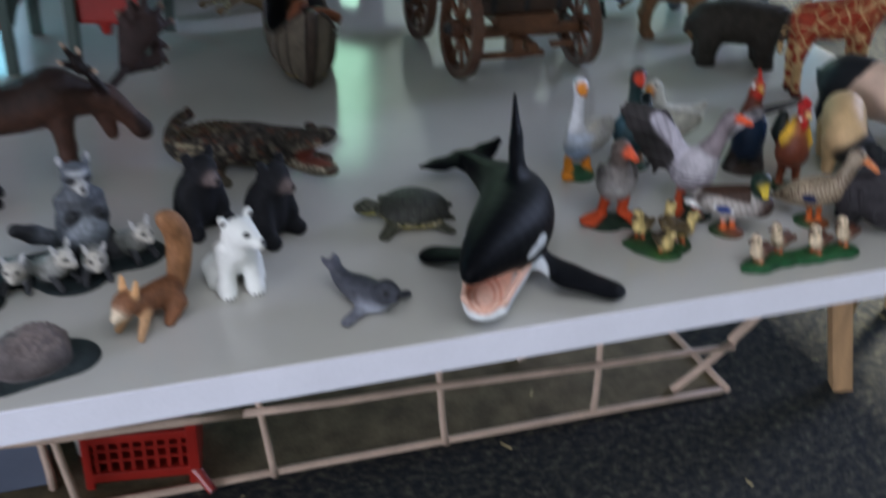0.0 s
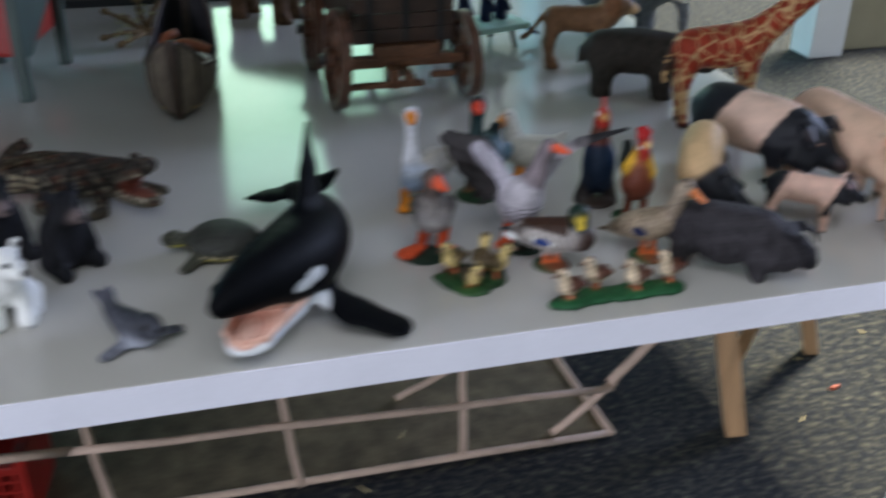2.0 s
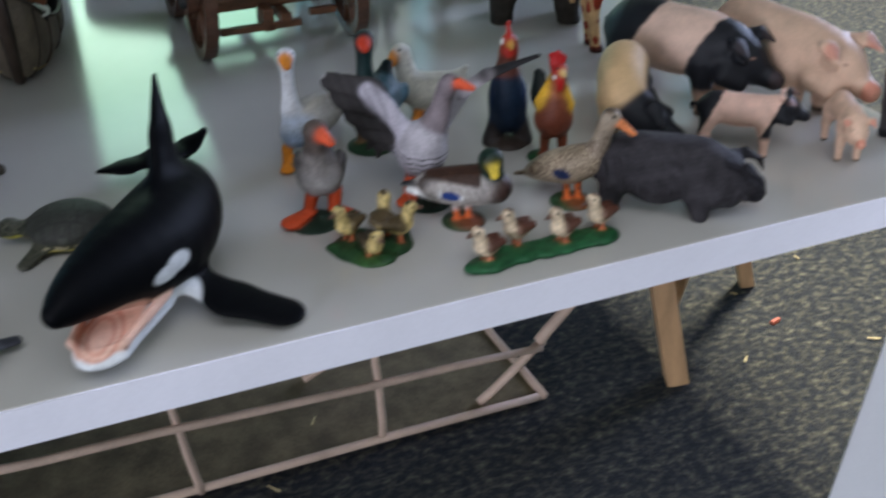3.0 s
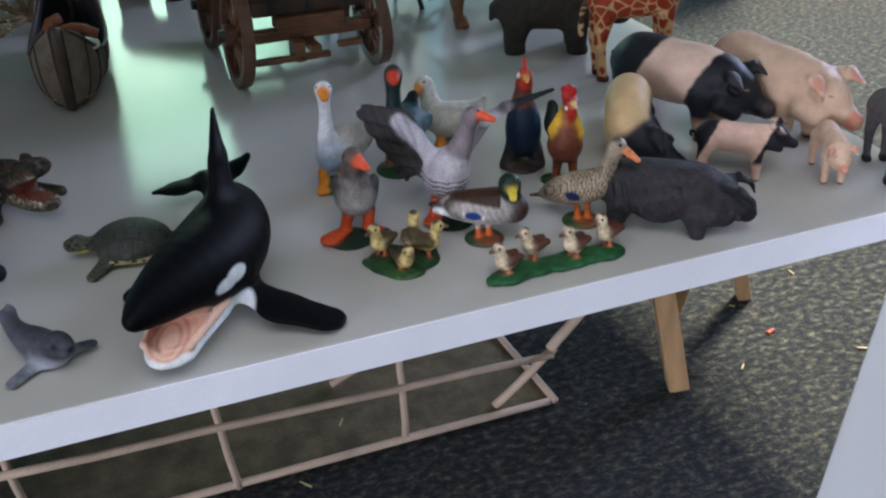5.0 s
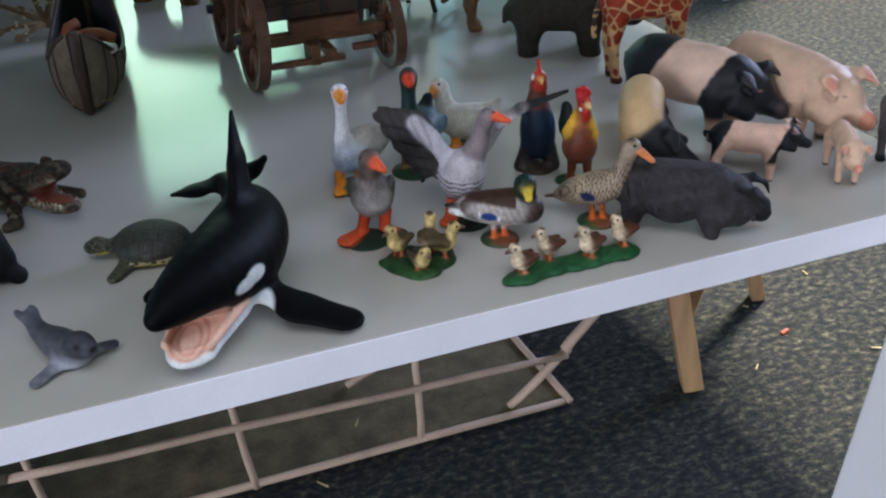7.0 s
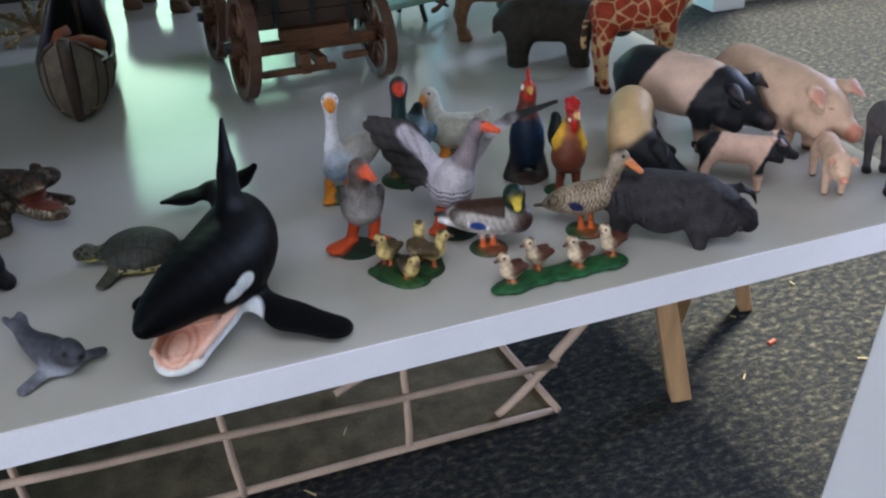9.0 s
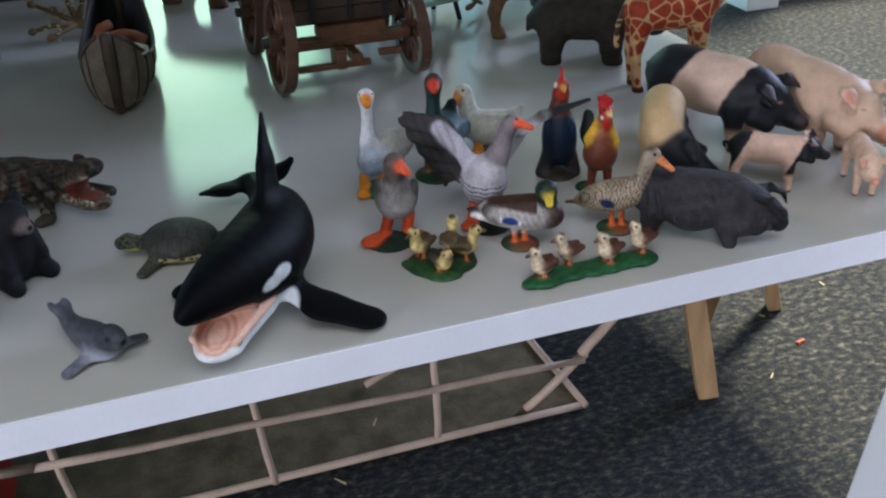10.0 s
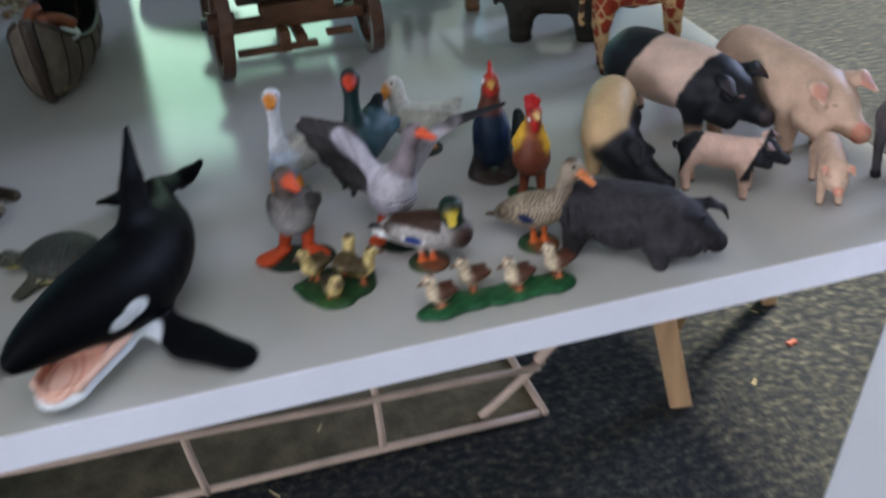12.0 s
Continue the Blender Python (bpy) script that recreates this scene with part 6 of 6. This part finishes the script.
f.on("mane").chain([(12, 0, 72, 4), (14, 0, 84, 4), (20, 0, 88, 3)], (60, 56, 58), 3).on("tail").chain([(-41, 0, 60, 2.4), (-45, 0, 44, 2), (-44, 0, 34, 3)], (76, 72, 72), 2)
f.dots((28, 7, 77), 1.6, (10, 10, 10), 0.4).coat((14, 0, 44), (10, 7, 6), (176, 174, 186), 3)
f.put("donkey_foal", 0.369, 0.041, -110, "grey toy donkey foal with upright ears", "toy donkey", MATT, 0.9, 0.72)

# giraffe calf
f = Figure(6)
GI = (144, 50, 26)
f.chain([(-34, 0, 76, 18), (0, 0, 78, 20), (20, 0, 84, 18)], GI).on("neck").chain([(26, 0, 90, 15), (58, 0, 118, 11), (88, 0, 146, 8.5)], GI).on("head").chain([(90, 0, 148, 8), (106, 0, 144, 6.5), (114, 0, 140, 5)], GI)
f.pair((86, 3, 154), 2.2, (84, 4, 164), 2.2, GI, melt=2).pair((84, 7, 150), 3, (78, 16, 152), 1.8, GI, melt=2)
f.on("leg_of_fore").pair((20, 9, 70), 9.5, (22, 10, 38), 5.4, GI).pair((22, 10, 38), 5.2, (23, 10, 4), 4.4, GI, melt=3).on("leg_of_hind").pair((-36, 9, 68), 11, (-40, 10, 38), 5.6, GI).pair((-40, 10, 38), 5.4, (-36, 10, 4), 4.4, GI, melt=3)
f.on("hoof_of_fore").pair((23, 10, 3), 5, (25, 10, 2), 5, (40, 32, 28), melt=1.5).on("hoof_of_hind").pair((-36, 10, 3), 5, (-34, 10, 2), 5, (40, 32, 28), melt=1.5).on("tail").chain([(-50, 0, 80, 3), (-56, 0, 62, 2), (-56, 0, 44, 3)], (70, 46, 34), 2)
_rng = np.random.RandomState(5)
_seeds = np.stack([_rng.uniform(-58, 116, 900), _rng.uniform(-24, 24, 900), _rng.uniform(0, 166, 900)], 1)


def giraffe_paint(v, c):
    d = np.sqrt(((v[:, None, :] - _seeds[None]) ** 2).sum(2))
    d.partition(1, axis=1)
    edge = d[:, 1] - d[:, 0]
    low = np.clip((64 - v[:, 2]) / 40, 0, 1)
    k = np.clip((1.3 + 2.6 * low - edge) / 0.8, 0, 1)[:, None] * (v[:, 2] > 6)[:, None]
    return c * (1 - k) + np.array(srgb(198, 160, 112)) * k


f.put("giraffe_calf", 0.318, 0.262, -15.5, "toy giraffe calf with chestnut patches", "toy giraffe", MATT, 1.0, 0.84, pattern=giraffe_paint)

# hippopotamus
f = Figure(10)
HG = (48, 44, 38)
f.chain([(-38, 0, 46, 21), (0, 0, 46, 24), (28, 0, 47, 20)], HG).on("head").chain([(36, 0, 47, 17), (56, 0, 44, 15), (70, 0, 40, 14)], HG)
f.on("leg_of_hind").pair((-36, 13, 28), 14, (-38, 15, 5), 10, HG).pair((-38, 15, 4), 9, (-34, 15, 3), 8, HG, melt=3).on("leg_of_fore").pair((24, 13, 28), 13, (26, 15, 5), 10, HG).pair((26, 15, 4), 9, (30, 15, 3), 8, HG, melt=3).on("ear").pair((44, 11, 58), 3, (42, 13, 63), 2, HG, melt=2).on("tail").limb((-60, 0, 44), 3, (-62, 0, 32), 2, HG)
f.dots((56, 12, 54), 1.8, (14, 14, 14), 0.4)
f.put("hippopotamus", 0.286, 0.350, -23, "dark grey-green toy hippopotamus", "toy hippopotamus", ROUGH_SKIN, 1.2, 0.82)

# lion with a mane
f = Figure(7)
LI = (116, 84, 56)
f.chain([(-38, 0, 58, 14), (0, 0, 57, 15), (22, 0, 62, 15)], LI).on("head").ball((34, 0, 76), 15, LI).limb((42, 0, 74), 8, (53, 0, 70), 6, (196, 160, 116))
f.on("mane").ball((28, 0, 78), 19, (116, 78, 48), ((1, 0, 0), 0.7)).on("leg_of_fore").pair((16, 8, 52), 8, (18, 9, 4), 5.4, LI).on("leg_of_hind").pair((-38, 8, 52), 10, (-44, 9, 26), 5.4, LI).pair((-44, 9, 26), 5.2, (-40, 9, 4), 5.2, LI)
f.on("leg_of_fore").pair((20, 9, 3.5), 5, (25, 9, 3), 4.6, LI).on("leg_of_hind").pair((-40, 9, 3.5), 5, (-35, 9, 3), 4.6, LI).on("tail").chain([(-52, 0, 60, 3), (-66, 0, 40, 2.4), (-74, 0, 34, 3.4)], LI, 2)
f.dots((48, 5, 80), 1.6, (20, 14, 10), 0.4).coat((58, 0, 72), 2, (50, 34, 30), 0.4)
f.put("lion", 0.271, 0.430, -17, "tan toy lion with a brown mane", "toy lion", MATT, 1.3, 0.8)

# grey elephant farther back
f = Figure(10)
EG = (112, 116, 120)
f.chain([(-40, 0, 62, 26), (0, 0, 62, 29), (26, 0, 66, 24)], EG).on("head").ball((44, 0, 74), 20, EG).on("trunk").chain([(58, 0, 68, 10), (70, 0, 46, 7), (72, 0, 22, 5), (78, 0, 12, 4)], EG)
f.on("ear").pair((36, 14, 76), 15, (26, 32, 66), 11, EG, ((0.8, 0.6, 0), 0.2), 3).on("leg_of_hind").pair((-36, 14, 46), 13, (-38, 15, 5), 9, EG).on("leg_of_fore").pair((24, 14, 46), 12, (26, 15, 5), 9, EG)
f.on("tusk").pair((58, 7, 62), 3, (74, 9, 56), 1.6, (220, 214, 196), melt=1.5)
f.put("elephant", 0.348, 0.508, -34, "grey toy elephant standing at the back", "toy elephant", ROUGH_SKIN, 1.5, 0.8)

# brown bear behind the wagon
f = Figure(9)
BR = (104, 78, 58)
f.chain([(-36, 0, 52, 22), (0, 0, 52, 23), (26, 0, 56, 20)], BR).on("head").limb((36, 0, 58), 15, (50, 0, 54), 12, BR).limb((56, 0, 51), 8, (66, 0, 48), 6, (128, 100, 76)).on("ear").pair((44, 10, 70), 4, (43, 12, 74), 3, BR, melt=2)
f.on("leg_of_fore").pair((22, 13, 42), 12, (24, 15, 5), 8, BR).on("leg_of_hind").pair((-34, 13, 42), 13, (-36, 15, 5), 8, BR).on("leg_of_fore").pair((24, 15, 4), 7, (32, 15, 3), 6, BR).on("leg_of_hind").pair((-36, 15, 4), 7, (-28, 15, 3), 6, BR)
f.put("brown_bear", 0.006, 0.665, -38, "brown toy bear on all fours at the back", "toy bear", ROUGH_SKIN, 1.5, 0.9)

# dry branching bush behind the canoe
random.seed(12)
bush = empty("dry_bush", (-0.116, 0.592, BOARD))
bush.scale = (0.85, 0.85, 0.85)
tagged(bush, "small dry branching toy bush with round buds", "toy bush")
TWIG = plain("dry_twig", srgb(112, 90, 60), 0.8, 0.25, 120)
LEAF = plain("dry_yellow_leaf", srgb(170, 168, 128), 0.8, 0.3, 150)
part("trunk", tube([(0.020, 0.0, 0.004), (0.006, 0.0, 0.012), (-0.012, 0.002, 0.016)], 0.0075, 10, 0.7), TWIG, bush, smooth=True)
tufts = bmesh.new()
for tx, ty, tz in ((-0.052, 0.004, 0.040), (-0.056, -0.010, 0.014), (-0.038, -0.020, 0.008), (-0.016, 0.012, 0.050), (0.012, 0.010, 0.052), (-0.030, 0.016, 0.028)):
    tip = Vector((tx, ty, tz))
    mid = Vector((-0.012, 0.002, 0.016)).lerp(tip, 0.55) + Vector((0, random.uniform(-0.005, 0.005), random.uniform(-0.003, 0.004)))
    twig = part("twig", tube([(-0.008, 0.001, 0.015), mid, tip], 0.0036, 8, 0.6), TWIG, bush, smooth=True)
    bud = bmesh.new()
    bmesh.ops.create_icosphere(bud, subdivisions=2, radius=0.0050, matrix=Matrix.LocRotScale(tip, Euler((tx * 30, ty * 30, 0)), (1, 0.85, 0.9)))
    part("bud", bud, TWIG, twig, smooth=True)
    for k in range(9):
        o = Vector([random.uniform(-0.007, 0.007) for _ in range(3)])
        bmesh.ops.create_icosphere(tufts, subdivisions=1, radius=random.uniform(0.0015, 0.0028), matrix=Matrix.LocRotScale(mid + o, Euler((k, k * 2, 0)), (1, 0.7, 0.5)))
part("foliage", tufts, LEAF, bush)
